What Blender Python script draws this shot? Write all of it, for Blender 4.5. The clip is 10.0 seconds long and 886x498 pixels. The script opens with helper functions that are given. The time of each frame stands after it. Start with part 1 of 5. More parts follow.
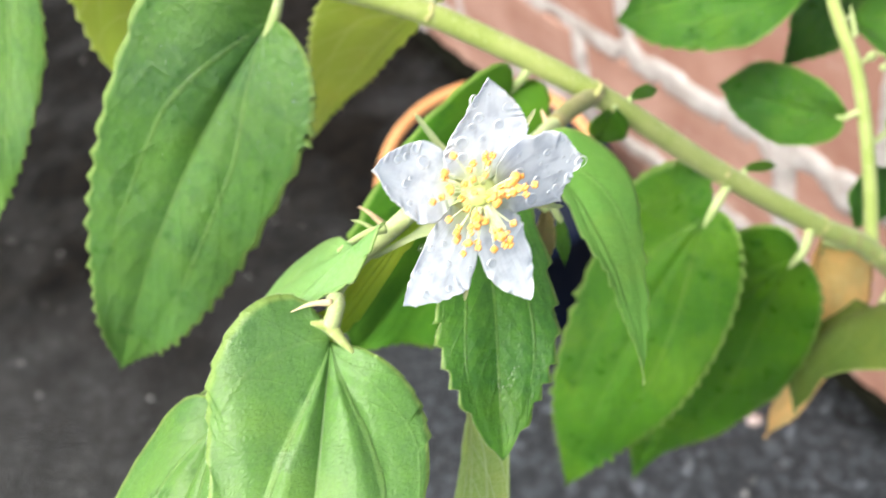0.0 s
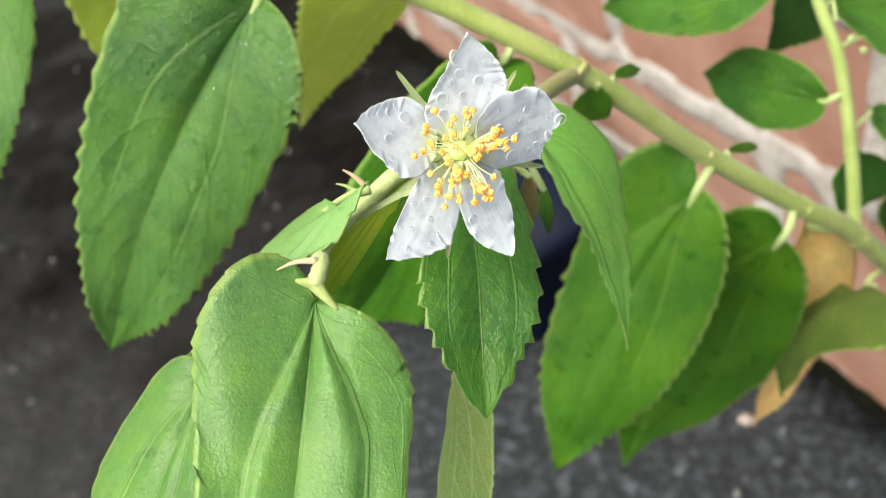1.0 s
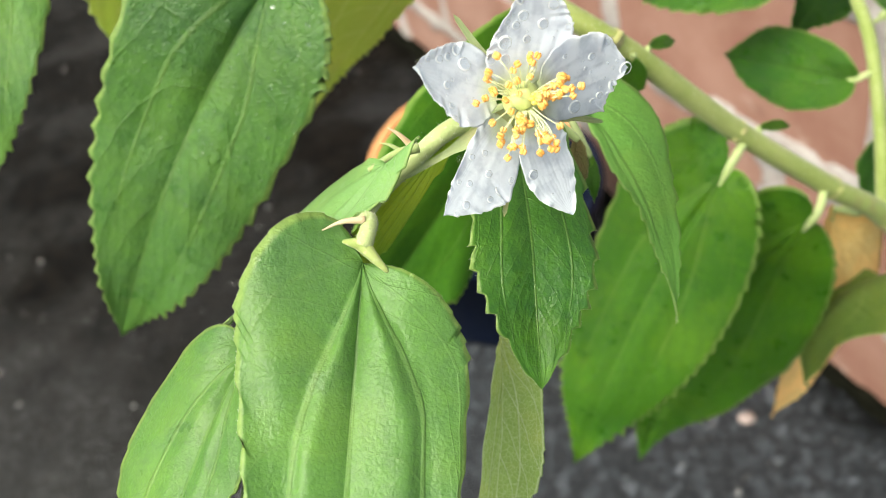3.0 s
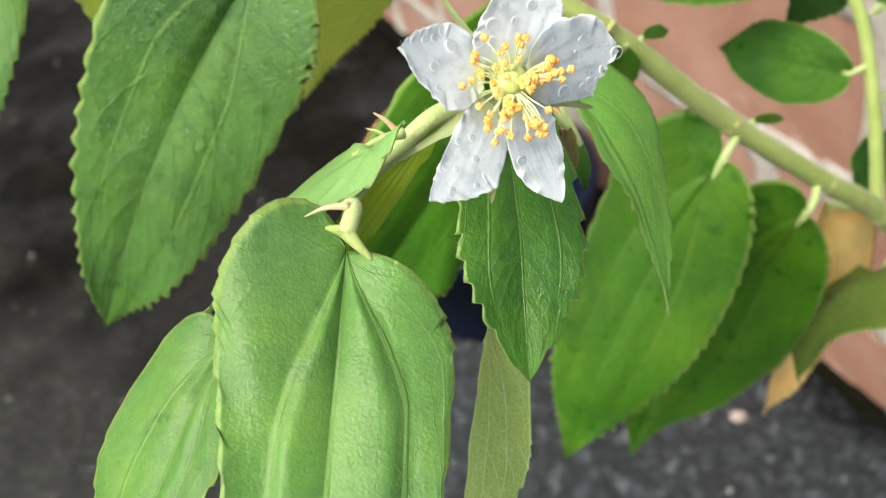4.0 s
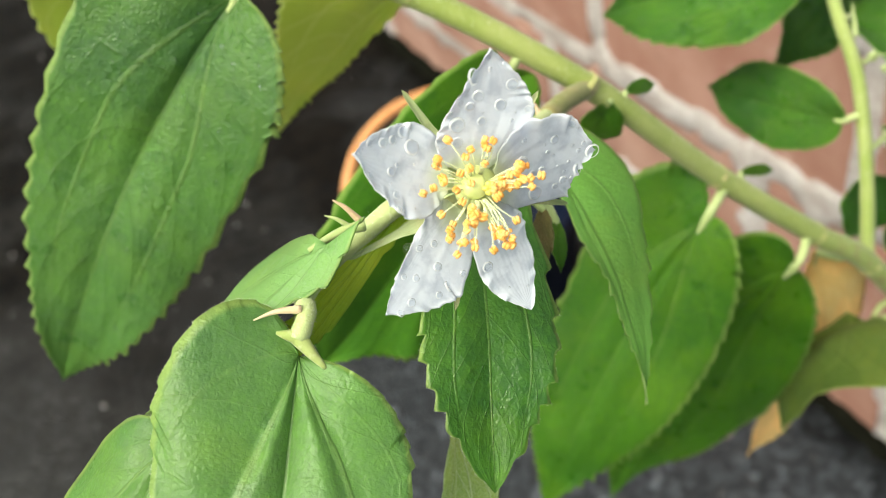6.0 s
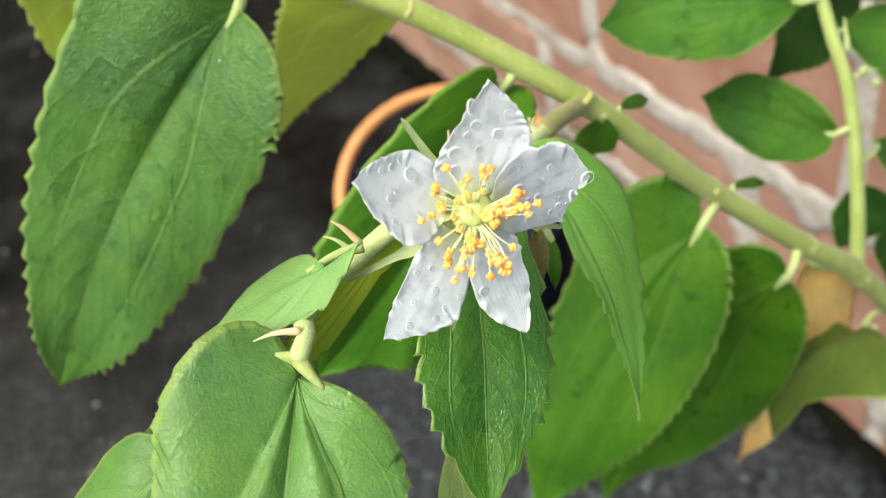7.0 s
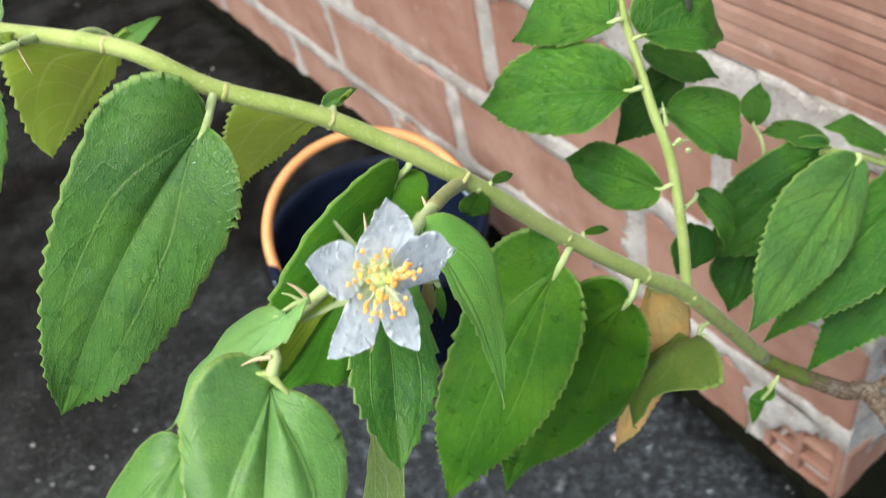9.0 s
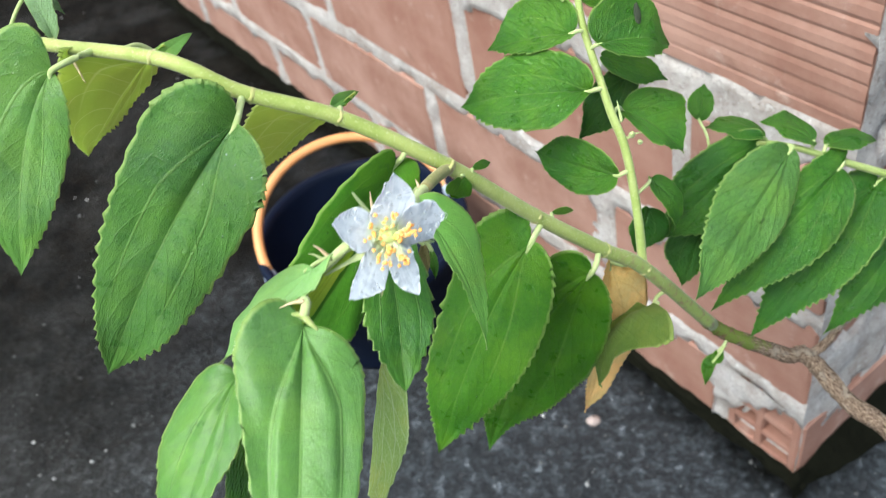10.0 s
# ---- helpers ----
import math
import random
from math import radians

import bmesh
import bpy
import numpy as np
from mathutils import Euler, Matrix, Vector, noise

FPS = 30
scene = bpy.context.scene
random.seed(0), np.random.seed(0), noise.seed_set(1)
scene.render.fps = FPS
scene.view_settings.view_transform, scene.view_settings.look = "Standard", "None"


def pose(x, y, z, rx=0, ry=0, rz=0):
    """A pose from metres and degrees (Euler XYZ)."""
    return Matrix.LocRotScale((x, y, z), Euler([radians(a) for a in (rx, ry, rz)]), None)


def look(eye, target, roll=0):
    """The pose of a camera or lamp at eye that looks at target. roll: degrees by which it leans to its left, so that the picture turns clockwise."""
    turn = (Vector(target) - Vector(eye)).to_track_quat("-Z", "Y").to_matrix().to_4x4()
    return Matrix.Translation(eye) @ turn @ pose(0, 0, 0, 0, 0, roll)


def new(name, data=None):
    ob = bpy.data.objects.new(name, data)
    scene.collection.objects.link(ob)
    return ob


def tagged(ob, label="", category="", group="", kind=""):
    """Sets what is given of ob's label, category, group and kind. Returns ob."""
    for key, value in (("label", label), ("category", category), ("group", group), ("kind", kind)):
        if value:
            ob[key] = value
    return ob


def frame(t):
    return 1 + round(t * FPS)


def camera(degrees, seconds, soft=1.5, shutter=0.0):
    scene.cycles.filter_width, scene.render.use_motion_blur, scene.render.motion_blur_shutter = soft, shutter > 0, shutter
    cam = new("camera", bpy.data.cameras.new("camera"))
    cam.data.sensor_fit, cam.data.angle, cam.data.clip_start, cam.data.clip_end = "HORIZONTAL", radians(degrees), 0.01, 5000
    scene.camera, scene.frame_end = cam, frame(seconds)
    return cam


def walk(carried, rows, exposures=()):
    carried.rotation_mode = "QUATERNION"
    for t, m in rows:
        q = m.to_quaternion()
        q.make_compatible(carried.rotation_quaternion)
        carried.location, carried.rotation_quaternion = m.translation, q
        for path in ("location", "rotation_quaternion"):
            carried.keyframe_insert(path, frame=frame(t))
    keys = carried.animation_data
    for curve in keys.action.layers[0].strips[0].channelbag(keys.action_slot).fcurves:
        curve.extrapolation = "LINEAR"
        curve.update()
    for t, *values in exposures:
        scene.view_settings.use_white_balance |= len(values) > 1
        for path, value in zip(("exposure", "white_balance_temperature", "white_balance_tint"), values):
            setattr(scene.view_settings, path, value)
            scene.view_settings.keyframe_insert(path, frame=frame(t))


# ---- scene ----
# ================= camera =================
cam = camera(53.7, 10.0, soft=0.95, shutter=0.4)
cam.data.dof.use_dof = True
cam.data.dof.aperture_fstop = 28.0
METRES, EYE, TILT, LEAN, TURN = 0.19, 0.53, -44.5, 14.5, 0.0
ROWS = [
    (0.0, 0.0, 0.0, 0.0, -0.0, 0.0, 0.0),
    (0.5, -0.0315, 0.0104, -0.0318, -0.33, 0.43, 0.32),
    (1.0, 0.0069, -0.0086, -0.0337, -0.41, 0.73, 0.27),
    (1.5, 0.0045, -0.0226, -0.0538, -0.48, 0.96, 0.37),
    (2.0, -0.0308, -0.0278, -0.0512, -0.85, 1.14, 0.56),
    (2.5, -0.0391, 0.0074, -0.0614, -1.11, 1.19, 0.53),
    (4.0, -0.0299, 0.0366, -0.0672, -1.72, 0.96, -0.03),
    (4.5, -0.0294, 0.0649, -0.0859, -1.91, 0.94, -0.06),
    (5.0, -0.0212, 0.0691, -0.0209, -2.03, 0.72, -0.52),
    (5.5, -0.0142, 0.0724, -0.0064, -2.16, 0.65, -0.63),
    (7.0, -0.0164, 0.0654, 0.0105, -2.87, 0.33, -1.14),
    (7.5, 0.0163, 0.0083, 0.0124, -3.19, 0.64, -0.95),
    (8.0, 0.0111, -0.0878, 0.0127, -5.08, 1.14, -0.11),
    (8.5, -0.0343, -0.1311, -0.0133, -6.16, 1.77, 0.79),
    (9.0, -0.0267, -0.2066, 0.0299, -7.87, 1.94, 1.26),
    (9.5, -0.0483, -0.3229, 0.0572, -8.96, 1.88, 1.78),
    (10.0, -0.0729, -0.4046, -0.0227, -9.24, 2.41, 2.27),
]
walk(cam, [(t, pose(0, 0, EYE, TILT, LEAN, TURN) @ pose(METRES * x, METRES * y, METRES * z, 90 + pitch, roll, yaw)) for t, x, y, z, yaw, pitch, roll in ROWS],
     exposures=[(0.0, 1.17, 6650, 4), (0.6, 0.85, 7000, 0), (2.5, 0.87, 7000, 0), (5.5, 0.74, 7100, -2), (7.0, 0.74, 7100, -2), (9.0, 0.70, 6350, -1), (10.0, 0.89, 6100, -1)])

# ================= light =================
world = bpy.data.worlds.new("overcast_sky")
scene.world = world
world.use_nodes = True
wn, wl = world.node_tree.nodes, world.node_tree.links
sky = wn.new("ShaderNodeTexSky")
sky.sky_type, sky.sun_disc = "NISHITA", False
sky.sun_elevation, sky.sun_rotation = radians(59), radians(230)
sky.air_density, sky.dust_density = 1.0, 5.0
wn["Background"].inputs["Strength"].default_value = 0.18
veil = wn.new("ShaderNodeHueSaturation")
veil.inputs["Saturation"].default_value = 0.55
wl.new(sky.outputs["Color"], veil.inputs["Color"])
wl.new(veil.outputs["Color"], wn["Background"].inputs["Color"])
sun = new("sun", bpy.data.lights.new("sun", "SUN"))
sun.data.energy, sun.data.angle, sun.data.color = 1.2, radians(32), (1.0, 0.96, 0.9)
sun.matrix_world = look((-1.3, -1.1, 2.8), (0, 0, 0))


# ================= materials =================
class Nodes:
    """A small helper for node materials."""

    def __init__(self, name):
        self.mat = bpy.data.materials.new(name)
        self.mat.use_nodes = True
        self.n, self.l = self.mat.node_tree.nodes, self.mat.node_tree.links
        self.bsdf = self.n["Principled BSDF"]
        self.out = self.n["Material Output"]

    def node(self, kind, **props):
        nd = self.n.new("ShaderNode" + kind)
        if "operation" in props:
            nd.operation = props["operation"]
        if "use_clamp" in props:
            nd.use_clamp = props["use_clamp"]
        if "feature" in props:
            nd.feature = props["feature"]
        if "interpolation_type" in props:
            nd.interpolation_type = props["interpolation_type"]
        if "data_type" in props:
            nd.data_type = props["data_type"]
        if "blend_type" in props:
            nd.blend_type = props["blend_type"]
        return nd

    def put(self, socket, value):
        if isinstance(value, bpy.types.NodeSocket):
            self.l.new(value, socket)
        else:
            socket.default_value = value

    def coords(self, out="Object"):
        return self.node("TexCoord").outputs[out]

    def noise(self, vec, scale, detail=4.0, rough=0.55, out="Fac"):
        nd = self.node("TexNoise")
        self.put(nd.inputs["Vector"], vec)
        self.put(nd.inputs["Scale"], scale)
        self.put(nd.inputs["Detail"], detail)
        self.put(nd.inputs["Roughness"], rough)
        return nd.outputs[out]

    def voronoi(self, vec, scale, feature="F1", out="Distance"):
        nd = self.node("TexVoronoi", feature=feature)
        self.put(nd.inputs["Vector"], vec)
        self.put(nd.inputs["Scale"], scale)
        return nd.outputs[out]

    def math(self, op, a, b=0.0, c=0.0, clamp=False):
        nd = self.node("Math", operation=op, use_clamp=clamp)
        for i, v in enumerate((a, b, c)):
            self.put(nd.inputs[i], v)
        return nd.outputs[0]

    def step(self, v, lo, hi):
        nd = self.node("MapRange", interpolation_type="SMOOTHSTEP")
        self.put(nd.inputs["Value"], v)
        self.put(nd.inputs["From Min"], lo)
        self.put(nd.inputs["From Max"], hi)
        return nd.outputs["Result"]

    def mix(self, fac, a, b, blend="MIX"):
        nd = self.node("Mix", data_type="RGBA", blend_type=blend)
        self.put(nd.inputs["Factor"], fac)
        for sock, v in ((nd.inputs[6], a), (nd.inputs[7], b)):
            self.put(sock, (*v, 1) if isinstance(v, tuple) and len(v) == 3 else v)
        return nd.outputs[2]

    def bump(self, height, strength, distance):
        nd = self.node("Bump")
        self.put(nd.inputs["Height"], height)
        self.put(nd.inputs["Strength"], strength)
        self.put(nd.inputs["Distance"], distance)
        return nd.outputs["Normal"]

    def shade(self, colour=None, rough=None, normal=None, **more):
        if colour is not None:
            self.put(self.bsdf.inputs["Base Color"], (*colour, 1) if isinstance(colour, tuple) else colour)
        if rough is not None:
            self.put(self.bsdf.inputs["Roughness"], rough)
        if normal is not None:
            self.put(self.bsdf.inputs["Normal"], normal)
        for k, v in more.items():
            self.put(self.bsdf.inputs[k.replace("_", " ")], v)
        return self.mat

    def glow_through(self, colour, share, normal=None):
        """Mixes in light that comes through a thin sheet."""
        tr = self.node("BsdfTranslucent")
        self.put(tr.inputs["Color"], (*colour, 1) if isinstance(colour, tuple) else colour)
        if normal is not None:
            self.put(tr.inputs["Normal"], normal)
        mx = self.node("MixShader")
        mx.inputs[0].default_value = share
        self.l.new(self.bsdf.outputs[0], mx.inputs[1])
        self.l.new(tr.outputs[0], mx.inputs[2])
        self.l.new(mx.outputs[0], self.out.inputs["Surface"])


def leaf_material(name, dark, light, vein, share, rough, under=False):
    m = Nodes(name)
    info = m.node("ObjectInfo")
    co = m.node("VectorMath", operation="ADD")
    m.put(co.inputs[0], m.coords("Object"))
    m.put(co.inputs[1], info.outputs["Random"])
    co = co.outputs[0]
    sep = m.node("SeparateXYZ")
    m.put(sep.inputs[0], m.coords("UV"))
    u = m.math("ABSOLUTE", m.math("MULTIPLY_ADD", sep.outputs[0], 2.0, -1.0))
    v = sep.outputs[1]
    warp = m.noise(co, 90.0, 2.0)
    # side veins that run forward from the midrib
    ph = m.math("FRACT", m.math("ADD", m.math("MULTIPLY_ADD", v, 7.5, m.math("MULTIPLY", u, -2.6)), m.math("MULTIPLY", warp, 0.45)))
    side = m.math("SUBTRACT", 1.0, m.step(m.math("ABSOLUTE", m.math("SUBTRACT", ph, 0.5)), 0.0, 0.035))
    mid = m.math("SUBTRACT", 1.0, m.step(u, 0.004, 0.022))
    off1 = m.math("SUBTRACT", u, m.math("MULTIPLY_ADD", v, 0.5, 0.22))
    lat = m.math("SUBTRACT", 1.0, m.step(m.math("ABSOLUTE", off1), 0.006, 0.026))
    off2 = m.math("SUBTRACT", u, m.math("MULTIPLY_ADD", v, 0.9, 0.50))
    lat2 = m.math("MULTIPLY", m.math("SUBTRACT", 1.0, m.step(m.math("ABSOLUTE", off2), 0.004, 0.02)), 0.35)
    lat = m.math("MULTIPLY", m.math("MAXIMUM", lat, lat2), m.math("SUBTRACT", 1.0, m.step(v, 0.4, 0.9)))
    main = m.math("MAXIMUM", mid, lat)
    wob = m.node("VectorMath", operation="ADD")
    m.put(wob.inputs[0], co)
    scl = m.node("VectorMath", operation="SCALE")
    m.put(scl.inputs[0], m.noise(co, 500.0, 2.0, out="Color"))
    scl.inputs["Scale"].default_value = 0.0011
    m.put(wob.inputs[1], scl.outputs[0])
    cells = m.voronoi(wob.outputs[0], 1450.0, "DISTANCE_TO_EDGE")
    net = m.math("SUBTRACT", 1.0, m.step(cells, 0.0, 0.09))
    # fine cross veins make a net of puffed panels
    rung = m.math("ADD", m.math("MULTIPLY", u, 7.0), m.math("MULTIPLY", m.noise(co, 170.0, 3.0), 3.2))
    rung = m.math("FRACT", m.math("ADD", rung, m.math("MULTIPLY", m.math("FLOOR", m.math("MULTIPLY_ADD", v, 7.5, m.math("MULTIPLY", u, -2.6))), 0.37)))
    half = m.math("FRACT", m.math("MULTIPLY", m.math("ADD", ph, 0.5), 2.0))
    puff = m.math("MULTIPLY", m.math("POWER", m.math("SINE", m.math("MULTIPLY", half, math.pi)), 0.45), m.math("POWER", m.math("SINE", m.math("MULTIPLY", rung, math.pi)), 0.45))
    groove = m.math("SUBTRACT", 1.0, m.step(puff, 0.25, 0.75))
    tone = m.node("SeparateColor")
    m.put(tone.inputs[0], info.outputs["Color"])
    blot = m.noise(co, 55.0, 3.0)
    small = m.noise(co, 800.0, 5.0, 0.7)
    fac = m.math("ADD", m.math("MULTIPLY", m.math("SUBTRACT", blot, 0.5), 1.3), m.math("ADD", tone.outputs[0], m.math("MULTIPLY", m.math("SUBTRACT", small, 0.5), 1.2)), clamp=True)
    col = m.mix(fac, dark, light)
    # yellowish mottling of the lighter blades
    col = m.mix(m.math("MULTIPLY", m.math("MULTIPLY", m.step(m.noise(co, 85.0, 3.0, 0.55), 0.46, 0.66), tone.outputs[0], clamp=True), 0.55), col, (light[0] * 1.75, light[1] * 1.2, light[2]))
    wet_ = m.math("MULTIPLY", m.step(m.noise(co, 150.0, 5.0, 0.6), 0.58, 0.66), 0.0 if under else 0.45)
    col = m.mix(wet_, col, dark)
    col = m.mix(m.math("MULTIPLY", net, 0.22 if not under else 0.3), col, dark if not under else vein)
    col = m.mix(m.math("MULTIPLY", side, 0.05 if not under else 0.75), col, vein)
    col = m.mix(m.math("MULTIPLY", main, 0.16 if not under else 0.55), col, vein)
    # pale bloom on young blades: short hairs, and sky sheen put into the colour
    col = m.mix(m.math("MULTIPLY", tone.outputs[2], m.math("MULTIPLY_ADD", m.noise(co, 1700.0, 3.0, 0.7), 1.2, 0.4)), col, (0.40, 0.53, 0.34))
    col = m.mix(m.math("MULTIPLY", m.math("MULTIPLY", groove, tone.outputs[1]), 0.24 if not under else 0.0), col, dark)
    # light margin
    col = m.mix(m.math("MULTIPLY", m.step(u, 0.94, 0.98), m.math("MULTIPLY_ADD", small, 0.8, 0.1, clamp=True)), col, vein)
    fine = m.noise(co, 2600.0, 3.0)
    quilt = m.step(cells, -0.05, 0.45)
    sgn = -1.0 if under else 1.0
    # panels between the side veins lie like shingles
    panel = m.math("MULTIPLY", m.math("FRACT", m.math("ADD", ph, 0.5)), m.step(u, 0.0, 0.3))
    h = m.math("MULTIPLY", m.math("MULTIPLY", quilt, tone.outputs[1]), 0.9 * sgn)
    worn_in = m.math("MULTIPLY_ADD", tone.outputs[1], 0.85, 0.03) if not under else 0.8
    h = m.math("ADD", h, m.math("MULTIPLY", m.math("ADD", main, m.math("MULTIPLY", m.math("MULTIPLY", side, worn_in), 0.8)), -0.6 * sgn))
    h = m.math("ADD", h, m.math("MULTIPLY", m.math("MULTIPLY", panel, worn_in), 0.9 * sgn))
    h = m.math("ADD", h, m.math("MULTIPLY", m.math("MULTIPLY", puff, tone.outputs[1]), 0.8 * sgn))
    h = m.math("ADD", h, m.math("MULTIPLY", fine, 0.5))
    h = m.math("ADD", h, m.math("MULTIPLY", m.noise(co, 420.0, 3.0, 0.6), 0.7))
    nor = m.bump(h, 0.9, 0.00019)
    ro = m.math("SUBTRACT", m.math("ADD", m.math("MULTIPLY", m.noise(co, 130.0, 3.0), 0.3), rough - 0.13), m.math("MULTIPLY", wet_, 0.35))
    m.shade(col, ro, nor, Sheen_Weight=0.02, Sheen_Roughness=0.5, Specular_IOR_Level=0.42 if not under else 0.35)
    thru = m.mix(0.5 if share < 0.6 else 0.0, col, (0.30, 0.46, 0.03) if light[1] > light[0] else light)
    m.glow_through(thru, share)
    return m.mat


leaf_top = leaf_material("leaf_upper_side", (0.018, 0.096, 0.004), (0.096, 0.270, 0.010), (0.36, 0.48, 0.13), 0.26, 0.35)
leaf_deep = leaf_material("dull_leaf_upper_side", (0.022, 0.115, 0.004), (0.085, 0.265, 0.008), (0.30, 0.42, 0.10), 0.26, 0.75)
leaf_under = leaf_material("leaf_lower_side", (0.19, 0.30, 0.065), (0.31, 0.44, 0.115), (0.64, 0.72, 0.44), 0.22, 0.7, under=True)
leaf_dry = leaf_material("withered_leaf", (0.88, 0.56, 0.18), (0.92, 0.72, 0.34), (0.50, 0.25, 0.08), 0.18, 0.65)
# young and fresh leaves: paler, with light on and through them put into colour
leaf_young = leaf_material("young_leaf_lower_side", (0.52, 0.64, 0.20), (0.62, 0.72, 0.26), (0.74, 0.80, 0.46), 0.80, 0.6, under=True)
leaf_pale = leaf_material("young_leaf_upper_side", (0.11, 0.33, 0.022), (0.18, 0.44, 0.045), (0.44, 0.57, 0.18), 0.4, 0.45)
leaf_fresh = leaf_material("fresh_leaf", (0.46, 0.68, 0.05), (0.54, 0.74, 0.08), (0.58, 0.76, 0.16), 0.50, 0.6, under=True)
leaf_olive = leaf_material("olive_leaf", (0.065, 0.12, 0.014), (0.14, 0.20, 0.030), (0.30, 0.36, 0.10), 0.16, 0.55)
leaf_bract = leaf_material("reddish_bract", (0.16, 0.17, 0.04), (0.33, 0.20, 0.08), (0.40, 0.35, 0.15), 0.25, 0.6)


def stem_material(name, base, other, speck, scale=400.0, rough=0.6, ageing=False):
    m = Nodes(name)
    co = m.coords("Object")
    st = m.node("Mapping")
    m.put(st.inputs["Vector"], co)
    a = m.noise(co, scale * 0.25, 4.0)
    b = m.noise(co, scale * 3.0, 3.0)
    col = m.mix(m.step(a, 0.35, 0.68), base, other)
    col = m.mix(m.math("MULTIPLY", m.step(b, 0.56, 0.72), 0.6), col, speck)
    if ageing:
        # the older end turns olive with brown corky specks
        sp = m.node("SeparateXYZ")
        m.put(sp.inputs[0], m.coords("UV"))
        old = m.step(m.math("ADD", sp.outputs[1], m.math("MULTIPLY", m.math("SUBTRACT", a, 0.5), 1.5)), 3.4, 5.6)
        cork = m.step(m.noise(co, scale * 1.1, 4.0, 0.65), 0.50, 0.64)
        aged = m.mix(m.math("MULTIPLY", cork, 0.8), (0.19, 0.25, 0.05), (0.16, 0.09, 0.045))
        col = m.mix(old, col, aged)
    m.shade(col, rough, m.bump(m.math("ADD", b, m.math("MULTIPLY", a, 0.8)), 0.6, 0.0003), Sheen_Weight=0.2, Specular_IOR_Level=0.35)
    return m.mat


branch_green = stem_material("green_branch", (0.27, 0.335, 0.075), (0.38, 0.425, 0.13), (0.48, 0.51, 0.25), ageing=True)
stem_green = stem_material("green_stem", (0.26, 0.335, 0.08), (0.36, 0.42, 0.14), (0.47, 0.50, 0.26))
petiole_mat = stem_material("pale_stalk", (0.34, 0.43, 0.15), (0.44, 0.51, 0.22), (0.56, 0.61, 0.36))
node_mat = stem_material("corky_node", (0.36, 0.38, 0.12), (0.48, 0.42, 0.20), (0.40, 0.24, 0.12))

def bark_material(name, green):
    m = Nodes(name)
    mp = m.node("Mapping")
    m.put(mp.inputs["Vector"], m.coords("UV"))
    mp.inputs["Scale"].default_value = (9.0, 8.0, 1.0)
    streak = m.noise(mp.outputs[0], 2.2, 6.0, 0.7)
    patch = m.noise(m.coords("Object"), 160.0, 5.0, 0.65)
    col = m.mix(m.step(streak, 0.36, 0.66), (0.055, 0.024, 0.013), (0.46, 0.34, 0.25))
    col = m.mix(m.math("MULTIPLY", m.step(patch, 0.52, 0.68), 0.7), col, (0.40, 0.34, 0.28))
    sb = m.node("SeparateXYZ")
    m.put(sb.inputs[0], m.coords("UV"))
    grn = m.mix(m.step(patch, 0.46, 0.60), (0.19, 0.25, 0.05), (0.17, 0.095, 0.05))
    age = m.step(m.math("ADD", sb.outputs[1], m.math("MULTIPLY", m.math("SUBTRACT", patch, 0.5), 2.4)), 0.25, 0.85)
    if green:
        col = m.mix(age, grn, col)
    m.shade(col, 0.85, m.bump(m.math("ADD", streak, m.math("MULTIPLY", patch, 0.5)), 1.0, 0.0014), Specular_IOR_Level=0.2)
    return m.mat


bark = bark_material("bark_turning_brown", True)
old_bark = bark_material("brown_bark", False)
stipule_mat = stem_material("pinkish_stipule", (0.62, 0.52, 0.30), (0.64, 0.42, 0.28), (0.7, 0.6, 0.4))

m = Nodes("white_petal")
co = m.coords("Object")
sx = m.node("SeparateXYZ")
m.put(sx.inputs[0], m.coords("UV"))
ridg = m.noise(co, 1100.0, 5.0, 0.65)
sepu = m.math("MULTIPLY", sx.outputs[0], 26.0)
ray_ = m.math("SINE", m.math("ADD", m.math("MULTIPLY", sepu, 3.0), m.math("MULTIPLY", ridg, 7.0)))
wet_part = m.step(m.noise(co, 330.0, 4.0, 0.6), 0.44, 0.60)
white = m.mix(m.math("MULTIPLY", wet_part, m.step(sx.outputs[1], 0.98, 0.6)), (0.78, 0.81, 0.875), (0.63, 0.665, 0.74))
petal_col = m.mix(m.step(sx.outputs[1], 0.0, 0.3), (0.70, 0.76, 0.48), white)
# the margin is dry and thick
rim_ = m.step(m.math("ABSOLUTE", m.math("MULTIPLY_ADD", sx.outputs[0], 2.0, -1.0)), 0.86, 0.97)
petal_col = m.mix(m.math("MULTIPLY", rim_, m.step(sx.outputs[1], 0.2, 0.5)), petal_col, (0.89, 0.91, 0.95))
m.shade(petal_col, 0.45, m.bump(m.math("ADD", m.math("MULTIPLY", ray_, 0.12), m.math("MULTIPLY", ridg, 0.8)), 0.4, 0.00014), Specular_IOR_Level=0.45)
m.glow_through(petal_col, 0.42)
petal_mat = m.mat

m = Nodes("water")
clear = m.node("BsdfTransparent")
clear.inputs["Color"].default_value = (0.945, 0.955, 0.965, 1)
gloss = m.node("BsdfGlossy")
gloss.inputs["Roughness"].default_value = 0.05
lw = m.node("LayerWeight")
lw.inputs["Blend"].default_value = 0.5
mx = m.node("MixShader")
m.put(mx.inputs[0], m.math("MULTIPLY_ADD", m.math("POWER", lw.outputs["Facing"], 3.0), 0.45, 0.03))
m.l.new(clear.outputs[0], mx.inputs[1])
m.l.new(gloss.outputs[0], mx.inputs[2])
m.l.new(mx.outputs[0], m.out.inputs["Surface"])
water = m.mat
